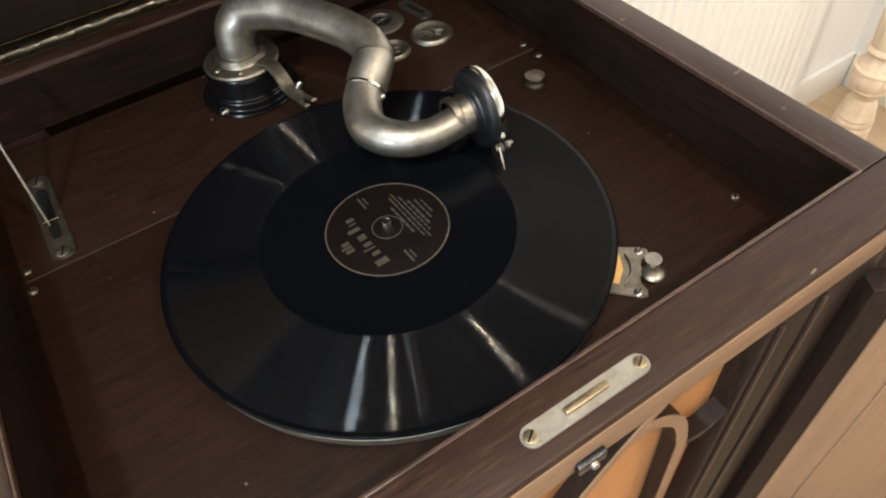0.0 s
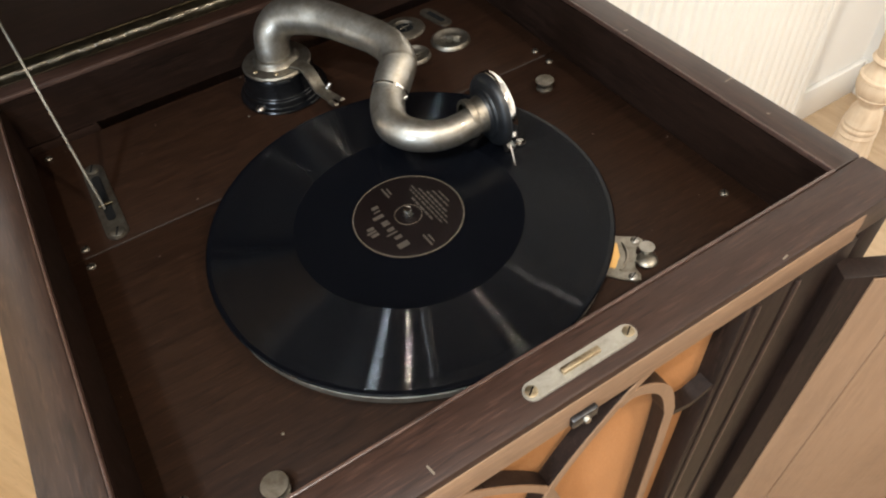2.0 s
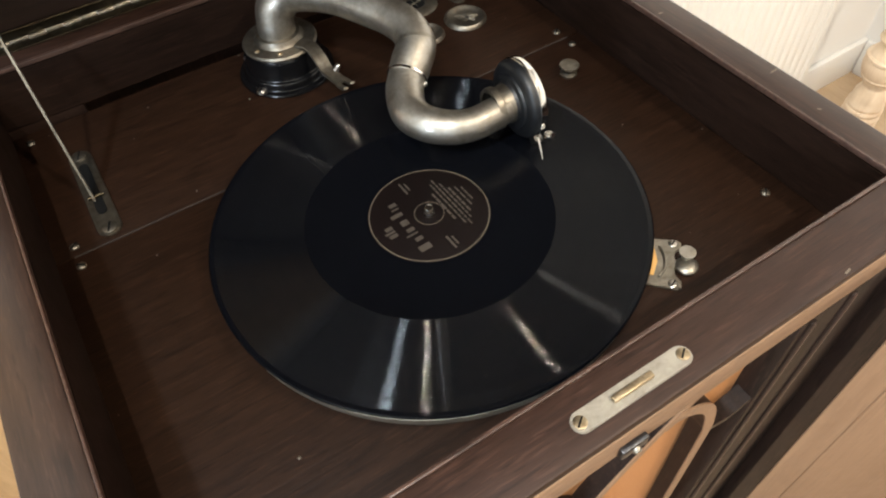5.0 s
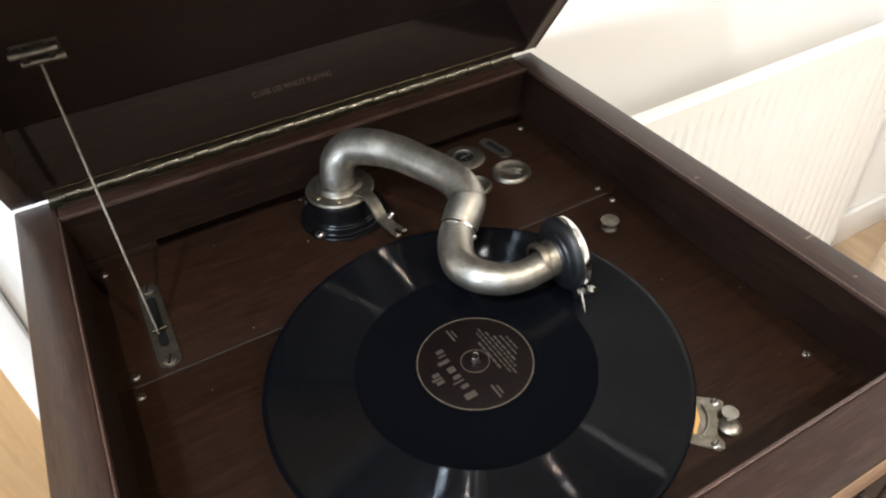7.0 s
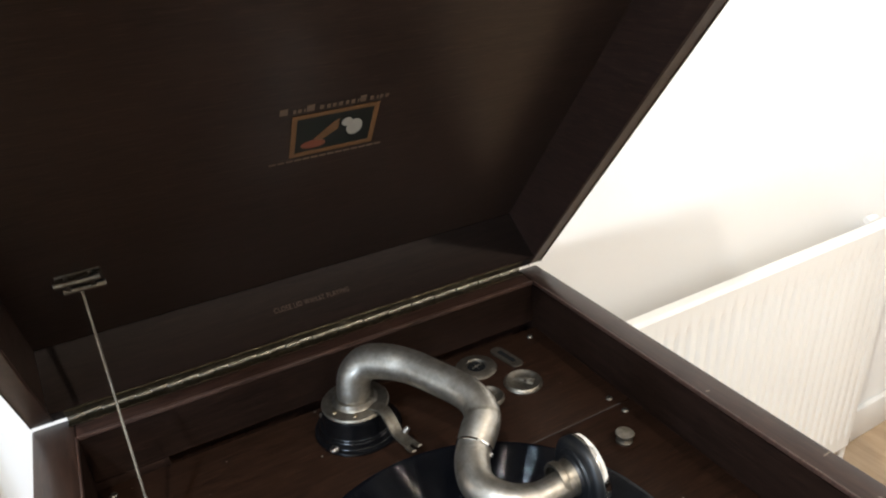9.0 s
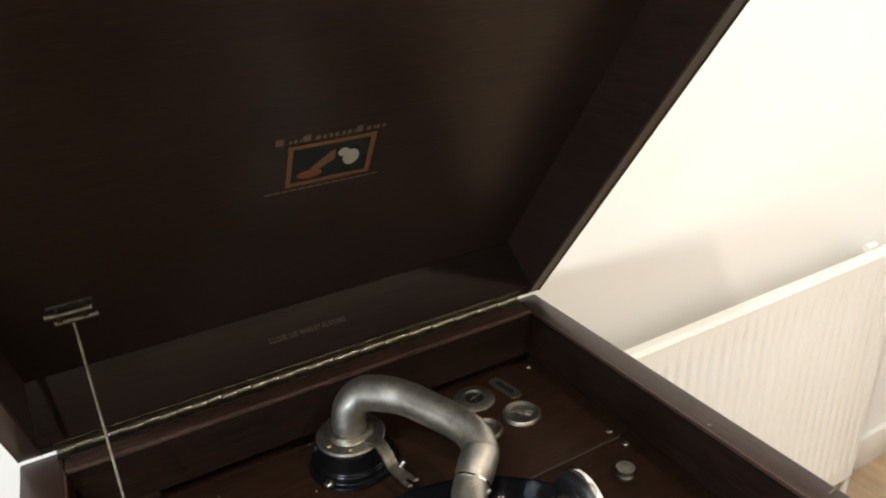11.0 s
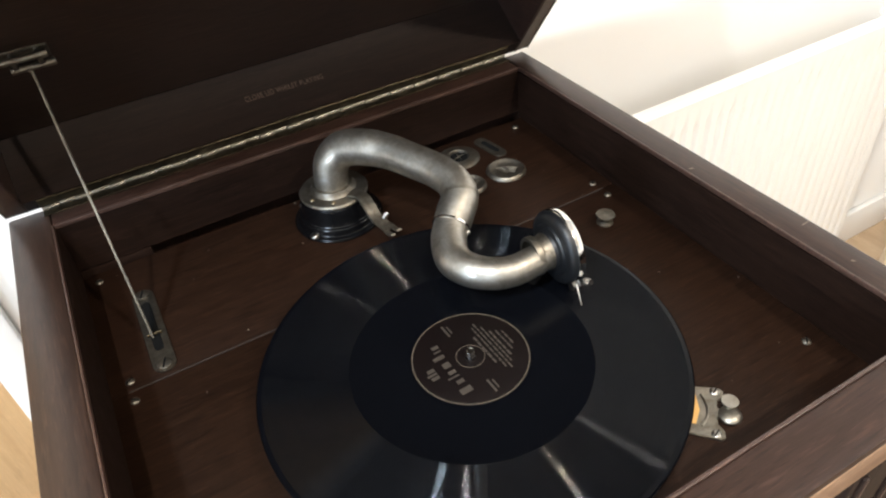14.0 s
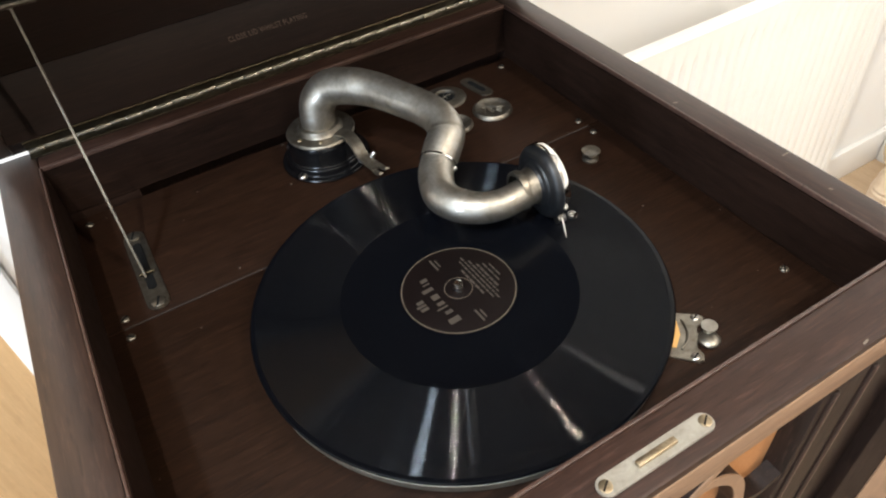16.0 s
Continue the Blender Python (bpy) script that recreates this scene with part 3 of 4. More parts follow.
def cabinet():
    part("front_rail", box(one_box(-XO, XR, YF, YFI, 0.880, RIM, 0.002), -XI, XI, YFI + 0.0002, YFI + 0.004, 0.856, RIM - 0.004), MAHOGANY_X, gram)
    part("front_fascia", one_box(-0.225, 0.225, YF - 0.0008, YF + 0.012, 0.8775, RIM - 0.006, 0.0012), TAN_OAK_X, gram, "tan wood fascia under the front rail")
    part("back_rail", one_box(-XI, XI, YBI, YB, 0.8565, RIM, 0.003), MAHOGANY_X, gram)
    part("back_fillet", one_box(-XI, -0.172, YBI - 0.001, YB - 0.018, 0.82, 0.8560, 0.001), SHADED_INNER_X, gram)
    for s in (-1, 1):
        x0, x1 = (-XO, -XI) if s < 0 else (XI, XR)
        part("side_rail", one_box(x0, x1, YFI, YB, 0.80, RIM, 0.0024), MAHOGANY_Y, gram)
        part("front_corner", one_box(x0, x1, YF + 0.0195, YFI - 0.0002, 0.80, 0.8798), MAHOGANY_Z, gram)
        xa, xb = sorted((s * (XI - 0.0014), s * (XI + 0.0004)))
        part("rim_bead", one_box(xa, xb, YFI, YBI, RIM - 0.004, RIM + 0.0005, 0.0008), WORN_LIT, gram)
        part("side_panel", one_box(min(x0, x1) + 0.003, max(x0, x1) - 0.003, YF + 0.02, YB - 0.004, 0.06, 0.80), MAHOGANY_Z, gram)
        # added thin panels: the inner walls' shade is put into their wood
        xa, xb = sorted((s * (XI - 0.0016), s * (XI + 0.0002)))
        part("side_shade_panel", one_box(xa, xb, YFI + 0.0045, YBI - 0.0018, BOARD + 0.0006, RIM - 0.0046), SHADED_INNER_Y, gram, "added dark panel, shade of the rim's inner wall", False)
    part("back_shade_panel", one_box(-XI, XI, YBI - 0.0016, YBI + 0.0002, 0.8570, RIM - 0.0046), SHADED_INNER_X, gram, "added dark panel, shade of the rim's inner wall", False)
    part("rim_bead", one_box(-XI, XI, YFI - 0.0002, YFI + 0.0022, RIM - 0.004, RIM + 0.0005, 0.0008), WORN_LIT, gram)
    part("rim_bead", one_box(-XI, XI, YBI - 0.0022, YBI + 0.0002, RIM - 0.004, RIM + 0.0005, 0.0008), WORN_LIT, gram)
    part("back_panel", one_box(-XI, XI, YB - 0.016, YB - 0.004, 0.06, 0.856), MAHOGANY_Z, gram)
    part("plinth", one_box(-XO - 0.004, XO + 0.004, YF - 0.004, YB, 0.0, 0.06, 0.003), MAHOGANY_X, gram)
    split = 0.123
    part("motor_board", one_box(-XI + 0.001, XI - 0.001, YFI + 0.0042, split - 0.0006, BOARD - 0.018, BOARD, 0.0008), BOARD_WOOD, gram, "dark oak board under the turntable")
    part("rear_board", one_box(-XI + 0.001, XI - 0.001, split + 0.0006, YBI - 0.005, BOARD - 0.018, BOARD, 0.0008), BOARD_WOOD, gram, "dark oak board under the tone arm")
    part("board_joint", one_box(-0.222, 0.222, split - 0.00055, split + 0.00055, BOARD - 0.004, BOARD + 0.0002), JOINT, gram, "pale dusty joint between the boards", False)
    # front stiles, bottom rail, cloth and tracery
    for s in (-1, 1):
        a, b = sorted((s * 0.128, s * 0.232))
        part("front_stile", one_box(a, b, YF - 0.001, YF + 0.016, 0.06, 0.8770, 0.002), STILE_WOOD, gram)
        for x in (0.136, 0.172):
            a, b = sorted((s * (x - 0.0026), s * (x + 0.0026)))
            mould = part("stile_moulding", one_box(a, b, YF - 0.0030, YF - 0.0008, 0.07, 0.8768, 0.0008), STILE_WOOD, gram)
            # pale strip: light along the moulding's edge put into its colour
            part("moulding_edge", one_box(s * x - 0.0008, s * x + 0.0008, YF - 0.0038, YF - 0.0028, 0.07, 0.8768, 0.0003), WORN_LIT, mould, "pale ridge, lit edge of the moulding")
        a, b = (-XO, -0.233) if s < 0 else (0.233, XR)
        part("corner_stile", one_box(a, b, YF + 0.0005, YF + 0.019, 0.06, 0.8795, 0.001), STILE_WOOD, gram)
    part("bottom_rail", one_box(-0.128, 0.128, YF, YF + 0.015, 0.06, 0.14, 0.002), STILE_WOOD, gram)
    part("grille_cloth", one_box(-0.17, 0.17, YF + 0.0155, YF + 0.0195, 0.12, 0.879), CLOTH, gram, "faded orange grille cloth", False)
    yb = YF + 0.0076
    order = iter(range(20))
    cx = -0.020

    def band(pts, w=0.0095, face=TAN_OAK_Z):
        front = YF + 0.0009 + 0.0002 * next(order)
        # light and shade set by two woods: tan front strip, dark sides
        b = part("tracery_band", ribbon(bmesh.new(), [(x, yb, z) for x, z in pts], w, 0.0115, (0, 1, 0), 10), STILE_WOOD, gram)
        part("band_face", ribbon(bmesh.new(), [(x, front, z) for x, z in pts], w + 0.0006, 0.0012, (0, 1, 0), 10), face, b, "tan front face, lit side of the band" if face is TAN_OAK_Z else "")

    for s in (1, -1):
        def q(pts):
            return [(cx + s * (x - cx), z) for x, z in pts]
        band(q([(0.029, 0.856), (0.040, 0.859), (0.056, 0.850), (0.072, 0.830), (0.082, 0.80), (0.086, 0.765), (0.088, 0.60), (0.088, 0.40), (0.085, 0.30), (0.040, 0.22), (-0.018, 0.14)]), 0.0082)
        band(q([(0.054, 0.8795), (0.036, 0.864), (0.014, 0.840), (-0.008, 0.811), (-0.022, 0.785), (-0.034, 0.735), (-0.046, 0.67), (-0.052, 0.60), (-0.052, 0.45)]), 0.0056)
        # short spur: its shade is put into a dark front strip
        band(q([(0.086, 0.782), (0.108, 0.774), (0.120, 0.777), (0.130, 0.781)]), 0.005, STILE_WOOD)
    # brass catch under the front rail
    catch = part("ball_catch", one_box(-0.013, 0.005, YF - 0.0045, YF - 0.0005, 0.8800, 0.8890, 0.0012), GUN, gram, "small dark steel ball catch")
    bm = bmesh.new()
    lathe(bm, [(0, -0.002), (0.0026, -0.002), (0.0027, 0.0006), (0.0018, 0.0020), (0, 0.0024)], at(-0.004, YF - 0.0050, 0.8850, 0, 90), 16)
    part("ball", bm, DULL, catch)
    # old knocks in the rim
    for x, y, turn, ln in ((0.2555, -0.058, 4, 0.0075), (0.2475, -0.103, -50, 0.0028), (0.2415, 0.041, -20, 0.004), (-0.0945, -0.195, 100, 0.0062), (0.151, -0.2005, 10, 0.005)):
        part("nick", plate(bmesh.new(), stadium(ln, 0.0012, 4), 0.0, 0.0003, 0, at(x, y, RIM, turn)), NICK, gram, "pale knock in the rim", False)
    # lock plate on the front rail
    keep = part("lock_plate", plate(bmesh.new(), stadium(0.0765, 0.0118, 10, 0.0055, -0.1885), RIM, RIM + 0.0014, 0.0005), PLATTER, gram, "nickel lock plate")
    part("lock_tongue", one_box(-0.008, 0.018, -0.1905, -0.1865, RIM + 0.001, RIM + 0.0042, 0.0008), BRASS, keep, "brass lock tongue")
    for x in (-0.028, 0.039):
        h, place = screw(keep, x, -0.1885, RIM + 0.0013, 0.0036, 0.0009, 35, None, False, BRASS)
        slot(keep, place, 0.0036, 0.0009)
    # door, swung well open on the right-hand side
    m = Matrix.Translation((0.216, YF - 0.0045, 0)) @ Matrix.Rotation(radians(-29), 4, "Z")
    w, z0, z1 = 0.222, 0.075, 0.859
    dr = part("door", one_box(0.0, w, -0.009, 0.009, z0, z1, 0.002, m), STILE_WOOD, gram, "open front door with tan inner face")
    part("door_face", one_box(0.020, w - 0.002, -0.0105, -0.0088, z0 + 0.002, z1 - 0.002, 0.0006, m), TAN_OAK_Z, dr, "tan inner face")
    part("door_moulding", one_box(0.055, 0.0575, -0.0117, -0.0103, z0 + 0.05, z1 - 0.05, 0.0005, m), TAN_OAK_Z, dr)
    for z in (0.40, 0.18):
        bm = bmesh.new()
        lathe(bm, [(0, -0.025), (0.004, -0.025), (0.004, 0.025), (0, 0.025)], m @ at(-0.004, -0.004, z), 14)
        part("door_hinge", bm, HINGE_METAL, dr)


cabinet()


def board_fittings():
    for x, y in ((-0.2195, 0.133), (-0.2195, 0.112), (-0.2225, 0.267), (0.2185, 0.134), (0.2185, 0.112), (0.217, -0.108), (0.218, 0.266), (-0.2165, -0.107)):
        h, place = screw(gram, x, y, BOARD, 0.0036, 0.0020, 37 * (x + y) * 100, None, True, CUP)
        slot(gram, place, 0.0036, 0.0020)
    for x, y in ((0.2185, -0.155), (-0.150, -0.100), (-0.10, 0.09), (-0.0505, 0.2130), (-0.0345, 0.2770)):
        screw(gram, x, y, BOARD - 0.0004, 0.0012, 0.0010, 0, None, True, CUP, "panel_pin")
    # record-stop knobs
    for x, y in ((0.1895, 0.081), (-0.1665, -0.132)):
        bm = bmesh.new()
        lathe(bm, [(0, 0), (0.0075, 0), (0.0075, 0.0015), (0.0042, 0.003), (0.0038, 0.0065), (0.0078, 0.0076), (0.0086, 0.0086), (0.0082, 0.0096), (0, 0.0102)], at(x, y, BOARD), 28)
        part("knob", bm, CUP, gram, "small nickel mushroom knob")
    # speed regulator beside the turntable
    outline = [(-0.024, -0.017), (0.021, -0.021), (0.024, -0.019), (0.024, -0.014), (0.020, -0.009), (0.0195, -0.0045), (0.023, 0.0), (0.0195, 0.0055), (0.020, 0.010), (0.024, 0.014), (0.024, 0.019), (0.021, 0.021), (-0.024, 0.017)]
    m = at(0.1035, -0.1055, BOARD, -44)
    reg = part("speed_regulator", plate(bmesh.new(), outline, 0, 0.0022, 0.0006, m), DULL, gram, "nickel speed regulator plate")
    part("scale_card", plate(bmesh.new(), [(-0.020, -0.009), (0.006, -0.012), (0.0085, 0.0), (0.006, 0.012), (-0.020, 0.009)], 0.0022, 0.0026, 0, m), IVORY, reg, "yellowed speed scale")
    arc = [(0.0095, -0.013), (0.0125, -0.0065), (0.0135, 0.0), (0.0125, 0.0065), (0.0095, 0.013)]
    part("scale_rim", tube(bmesh.new(), [m @ Vector((x, y, 0.0028)) for x, y in arc], [0.0010] * 5, 8), DULL, reg)
    for y in (-0.0172, 0.0172):
        p = m @ Vector((0.0185, y, 0.002))
        h, place = screw(reg, p.x, p.y, p.z, 0.0033, 0.0014, 20, None, True)
        slot(reg, place, 0.0033, 0.0014)
    bm = bmesh.new()
    lathe(bm, [(0, 0), (0.0074, 0), (0.0076, 0.0020), (0.0066, 0.0032), (0.003, 0.0044), (0, 0.0046)], m @ at(0.0275, -0.0010, 0.001), 24)
    part("regulator_boss", bm, DULL, reg)
    bm = bmesh.new()
    lathe(bm, [(0, 0), (0.003, 0), (0.003, 0.006), (0.0052, 0.0075), (0.0055, 0.0090), (0, 0.0095)], m @ at(0.0262, 0.0042, 0.002), 24)
    part("regulator_knob", bm, NICKEL, reg)
    # needle cups, let into the rear board
    for x, y, r in ((0.1370, 0.2500, 0.0222), (0.1637, 0.2018, 0.0203), (0.1210, 0.2005, 0.0165)):
        bm = bmesh.new()
        k = r / 0.0195
        if x == 0.1370:
            prof = [(0, 0.0003), (0.0098, 0.0003), (0.0102, 0.0024), (0.0114, 0.0032), (0.0198, 0.0022), (0.0220, 0.0008), (0.0222, 0.0)]
        else:
            prof = [(0, 0.0003), (0.0090 * k, 0.0005), (0.0145 * k, 0.0018), (0.0158 * k, 0.0031), (0.0170 * k, 0.0034), (r - 0.0006, 0.0018), (r, 0.0)]
        lathe(bm, prof, at(x, y, BOARD), 40)
        cup = part("needle_cup", bm, CUP, gram, "round nickel needle cup")
        if x == 0.1370:
            well = bmesh.new()
            lathe(well, [(0, 0.0006), (0.0097, 0.0006)], at(x, y, BOARD), 28)
            part("cup_well", well, DARK, cup)
    out = stadium(0.044, 0.0150, 8)
    m2 = at(0.1740, 0.2475, BOARD, -80)
    slot_cup = part("needle_slot", plate(bmesh.new(), out, 0, 0.0016, 0.0005, m2), CUP, gram, "oblong nickel needle slot")
    part("slot_hole", plate(bmesh.new(), stadium(0.026, 0.0055, 8), 0.0014, 0.0019, 0, m2), DARK, slot_cup)


board_fittings()


def needles():
    rng = random.Random(4)
    for x, y, count in ((0.1637, 0.2018, 22), (0.1370, 0.2500, 3), (0.1210, 0.2005, 6)):
        bm = bmesh.new()
        for _ in range(count):
            a, t, d = rng.uniform(0, 6.28), rng.uniform(-0.2, 0.2), rng.uniform(0, 0.006 if count > 5 else 0.003)
            b = rng.uniform(0, 6.28)
            c = Vector((x + d * math.cos(b), y + d * math.sin(b), BOARD + 0.0016 + rng.uniform(0, 0.0015)))
            v = Vector((math.cos(a) * math.cos(t), math.sin(a) * math.cos(t), math.sin(t))) * 0.0065
            tube(bm, [c - v, c, c + v], [0.00045, 0.00045, 0.00015], 6, 1)
        ob = link_mesh("needles", bm, AGED, None, True)
        tagged(ob, "loose steel gramophone needles lying in a cup", "needles", "", "stuff")


needles()


def turntable():
    tt = bmesh.new()
    lathe(tt, [(0, 0.001), (0.140, 0.001), (0.1452, 0.0030), (0.1488, 0.0050), (0.1492, 0.0062), (0.1496, 0.0112), (0.1496, 0.0122), (0.1480, 0.0126), (0.1478, 0.0152), (0, 0.0156)], at(0, 0, BOARD), 128)
    t = part("turntable", tt, PLATTER, gram, "nickel-rimmed turntable platter")
    sp = bmesh.new()
    lathe(sp, [(0, 0.0120), (0.0036, 0.0120), (0.0036, 0.0225), (0.0028, 0.0245), (0, 0.0252)], at(0, 0, BOARD), 24)
    part("spindle", sp, BRIGHT, t)


turntable()


def record():
    z = BOARD + 0.0158
    rec = thing("record", (0, 0, z), "black shellac disc record with a dark maroon label", "record")
    bm = bmesh.new()
    lathe(bm, [(0.0885, 0), (0.1500, 0), (0.1512, 0.0008), (0.1512, 0.0016), (0.1502, 0.0024), (0.1475, 0.0024)], at(0, 0, z), 160)
    part("rim", bm, SHELLAC, rec)
    bm = bmesh.new()
    lathe(bm, [(0.1475, 0.0024), (0.140, 0.00232), (0.12, 0.00232), (0.10, 0.00232), (0.0866, 0.0023)], at(0, 0, z), 160)
    part("grooved_band", bm, GROOVES, rec)
    bm = bmesh.new()
    lathe(bm, [(0.0866, 0.0023), (0.0862, 0.0021), (0.050, 0.0021), (0.0430, 0.0024), (0.0426, 0.0023)], at(0, 0, z), 128)
    part("run_out_band", bm, SHELLAC, rec)
    bm = bmesh.new()
    lathe(bm, [(0.0426, 0.0023), (0.042, 0.0025), (0.0038, 0.0025), (0.0036, 0.0)], at(0, 0, z), 96)
    lab = part("label", bm, LABEL, rec, "dark maroon paper label with gold print")
    for r0, r1 in ((0.0413, 0.0418), (0.0101, 0.0104)):
        bm = bmesh.new()
        lathe(bm, [(r0, 0.0025), (r0, 0.00262), (r1, 0.00262), (r1, 0.0025)], at(0, 0, z), 96)
        part("label_ring", bm, LABEL_GOLD, lab)
    m = at(0, 0, z, 92)

    def bar(x0, x1, y0, y1):
        part("print_bar", one_box(x0, x1, y0, y1, 0.0025, 0.00264, m=m), LABEL_PRINT, lab, "", False)

    # a bowed line of broken strokes, a small crest, rows of fine print
    step = 0.0
    for w, tall in ((0.0082, 0.0088), (0.0052, 0.0056), (0.0022, 0.0088), (0.0054, 0.0056), (0.0082, 0.0056), (0.0054, 0.0088), (0.0022, 0.0056), (0.0052, 0.0056)):
        x = -0.0258 + step
        y = 0.0128 + 9.0 * (0.0009 - (x + w / 2) ** 2) * 0.35
        bar(x, x + 0.62 * w, y, y + tall)
        step += w + 0.0012
    for x, y, w, h in ((-0.0045, 0.0275, 0.0030, 0.0060), (-0.0005, 0.0275, 0.0020, 0.0075), (0.0025, 0.0275, 0.0032, 0.0055)):
        bar(x, x + w, y, y + h)
    rng = random.Random(11)
    for y, w, h in ((-0.0125, 0.030, 0.0016), (-0.0160, 0.044, 0.0011), (-0.0190, 0.050, 0.0011), (-0.0220, 0.040, 0.0011), (-0.0252, 0.030, 0.0015), (-0.0290, 0.022, 0.0011), (-0.0325, 0.014, 0.0011)):
        x = -w / 2
        while x < w / 2 - 0.002:
            d = rng.uniform(0.0025, 0.0065)
            bar(x, min(x + d, w / 2), y, y + h)
            x += d + 0.0011
    for x in (-0.036, 0.024):
        bar(x, x + 0.012, 0.0015, 0.0030)
        bar(x + 0.002, x + 0.010, -0.0015, -0.0003)


record()


def tone_arm():
    bx, by = -0.006, 0.2325
    base = bmesh.new()
    lathe(base, [(0, 0), (0.0415, 0), (0.0420, 0.0012), (0.0412, 0.0028), (0.0375, 0.0036), (0.0368, 0.0046), (0.0366, 0.0085), (0.0356, 0.0100), (0.0336, 0.0104), (0.0328, 0.0116), (0.0322, 0.0245), (0.0305, 0.0285), (0, 0.0288)], at(bx, by, BOARD), 64)
    arm = part("tone_arm", base, IRON, gram, "S-bent nickel tone arm on a black iron base")
    for a in (-147, -52, 128, 38):
        x, y = bx + 0.0388 * math.cos(radians(a)), by + 0.0388 * math.sin(radians(a))
        h, place = screw(arm, x, y, BOARD + 0.0030, 0.0045, 0.0036, a + 20, None, True)
        slot(arm, place, 0.0045, 0.0036)
    disc = bmesh.new()
    lathe(disc, [(0, 0.0285), (0.0300, 0.0285), (0.0316, 0.0292), (0.0320, 0.0308), (0.0308, 0.0324), (0.0270, 0.0332), (0.0215, 0.0335), (0.0200, 0.0350), (0.0186, 0.0385), (0, 0.0385)], at(bx, by, BOARD), 64)
    part("swivel_plate", disc, CUP, arm)
    for a in (-160, -112):
        x, y = bx + 0.0255 * math.cos(radians(a)), by + 0.0255 * math.sin(radians(a))
        screw(arm, x, y, BOARD + 0.0330, 0.0024, 0.0016, 0, None, True, BRASS, "rivet")
    lever = ribbon(bmesh.new(), [(0.0030, 0.2130, 0.8845), (0.0092, 0.2035, 0.8843), (0.0110, 0.1925, 0.8795), (0.0122, 0.1835, 0.8720), (0.0150, 0.1745, 0.8680), (0.0178, 0.1660, 0.8660)], 0.0125, 0.0018, (0.35, -0.4, 1))
    part("lift_lever", lever, DULL, arm, "bent nickel lever")
    for side in (-0.0038, 0.0038):
        tip = ribbon(bmesh.new(), [(0.0172 + side, 0.1675 + 0.45 * side, 0.8662), (0.0192 + side, 0.1612 + 0.45 * side, 0.8650), (0.0200 + side, 0.1580 + 0.45 * side, 0.8668)], 0.0044, 0.0018, (0.2, -0.2, 1), 4)
        part("lever_tip", tip, DULL, arm)
    pivot = bmesh.new()
    lathe(pivot, [(0, 0), (0.0026, 0), (0.0030, 0.002), (0.0022, 0.006), (0, 0.0066)], at(0.0185, 0.1800, 0.8690, 0, 0, 50), 14)
    part("lever_screw", pivot, STEEL, arm)
    pipe = tube(bmesh.new(), [(-0.0060, 0.2330, 0.884), (-0.0050, 0.2342, 0.896), (-0.0005, 0.2352, 0.9090), (0.0105, 0.2300, 0.9195), (0.0253, 0.2118, 0.9245), (0.0385, 0.1925, 0.9247), (0.0490, 0.1680, 0.9243), (0.0586, 0.1448, 0.9232), (0.0630, 0.1260, 0.9208), (0.0606, 0.1112, 0.9156), (0.0514, 0.1029, 0.9096), (0.0425, 0.0957, 0.9044)],
                [0.0158, 0.0160, 0.0164, 0.0165, 0.0162, 0.0154, 0.0148, 0.0145, 0.0147, 0.0153, 0.0156, 0.0150], 40, 10)
    part("arm_pipe", pipe, NICKEL, arm, "worn nickel arm pipe")
    seam = tube(bmesh.new(), [(0.0614, 0.1128, 0.9164), (0.0603, 0.1109, 0.9154)], [0.0155, 0.0156], 40, 2)
    part("pipe_seam", seam, DULL, arm)
    ring = tube(bmesh.new(), [(0.0430, 0.0961, 0.9047), (0.0418, 0.0950, 0.9041)], [0.0152, 0.0152], 40, 2)
    part("joint_ring", ring, BRIGHT, arm)
    neck = tube(bmesh.new(), [(0.0490, 0.1012, 0.9078), (0.0416, 0.0947, 0.9040), (0.0338, 0.0848, 0.9000), (0.0282, 0.0685, 0.8962), (0.0322, 0.0518, 0.8955), (0.0445, 0.0382, 0.8955), (0.0588, 0.0318, 0.8960), (0.0743, 0.0310, 0.8972), (0.0860, 0.0320, 0.8976)],
                [0.0136, 0.0141, 0.0142, 0.0139, 0.0131, 0.0123, 0.0117, 0.0115, 0.0114], 40, 10)
    part("gooseneck", neck, NICKEL, arm, "worn nickel gooseneck pipe")
    sx = bmesh.new()
    lathe(sx, [(0, 0), (0.0020, 0), (0.0026, 0.002), (0.0018, 0.004), (0, 0.0044)], at(0.0478, 0.0828, 0.9025, 0, 50, 40), 14)
    part("stop_screw", sx, BRIGHT, arm)
    # sound box: rubber back, bright front ring, mica, needle bar
    face = Matrix.Translation((0.0955, 0.0345, 0.8975)) @ Matrix.Rotation(radians(-4), 4, "Z") @ Matrix.Rotation(radians(90), 4, "Y") @ Matrix.Diagonal((0.93, 0.93, 1.0, 1.0))
    col = bmesh.new()
    lathe(col, [(0.0134, -0.0190), (0.0164, -0.0190), (0.0168, -0.0175), (0.0166, -0.0140), (0.0152, -0.0130), (0.0146, -0.0090), (0.0160, -0.0065), (0.0160, -0.004), (0, -0.004)], face, 40)
    part("collar", col, DULL, arm)
    back = bmesh.new()
    lathe(back, [(0, -0.006), (0.013, -0.006), (0.0165, -0.0055), (0.0175, -0.0035), (0.0215, -0.003), (0.0225, -0.0015), (0.0270, -0.0012), (0.0300, 0.0), (0.0316, 0.002), (0.0316, 0.0070), (0, 0.0070)], face, 56)
    part("sound_box", back, RUBBER, arm, "round black-backed sound box")
    rim = bmesh.new()
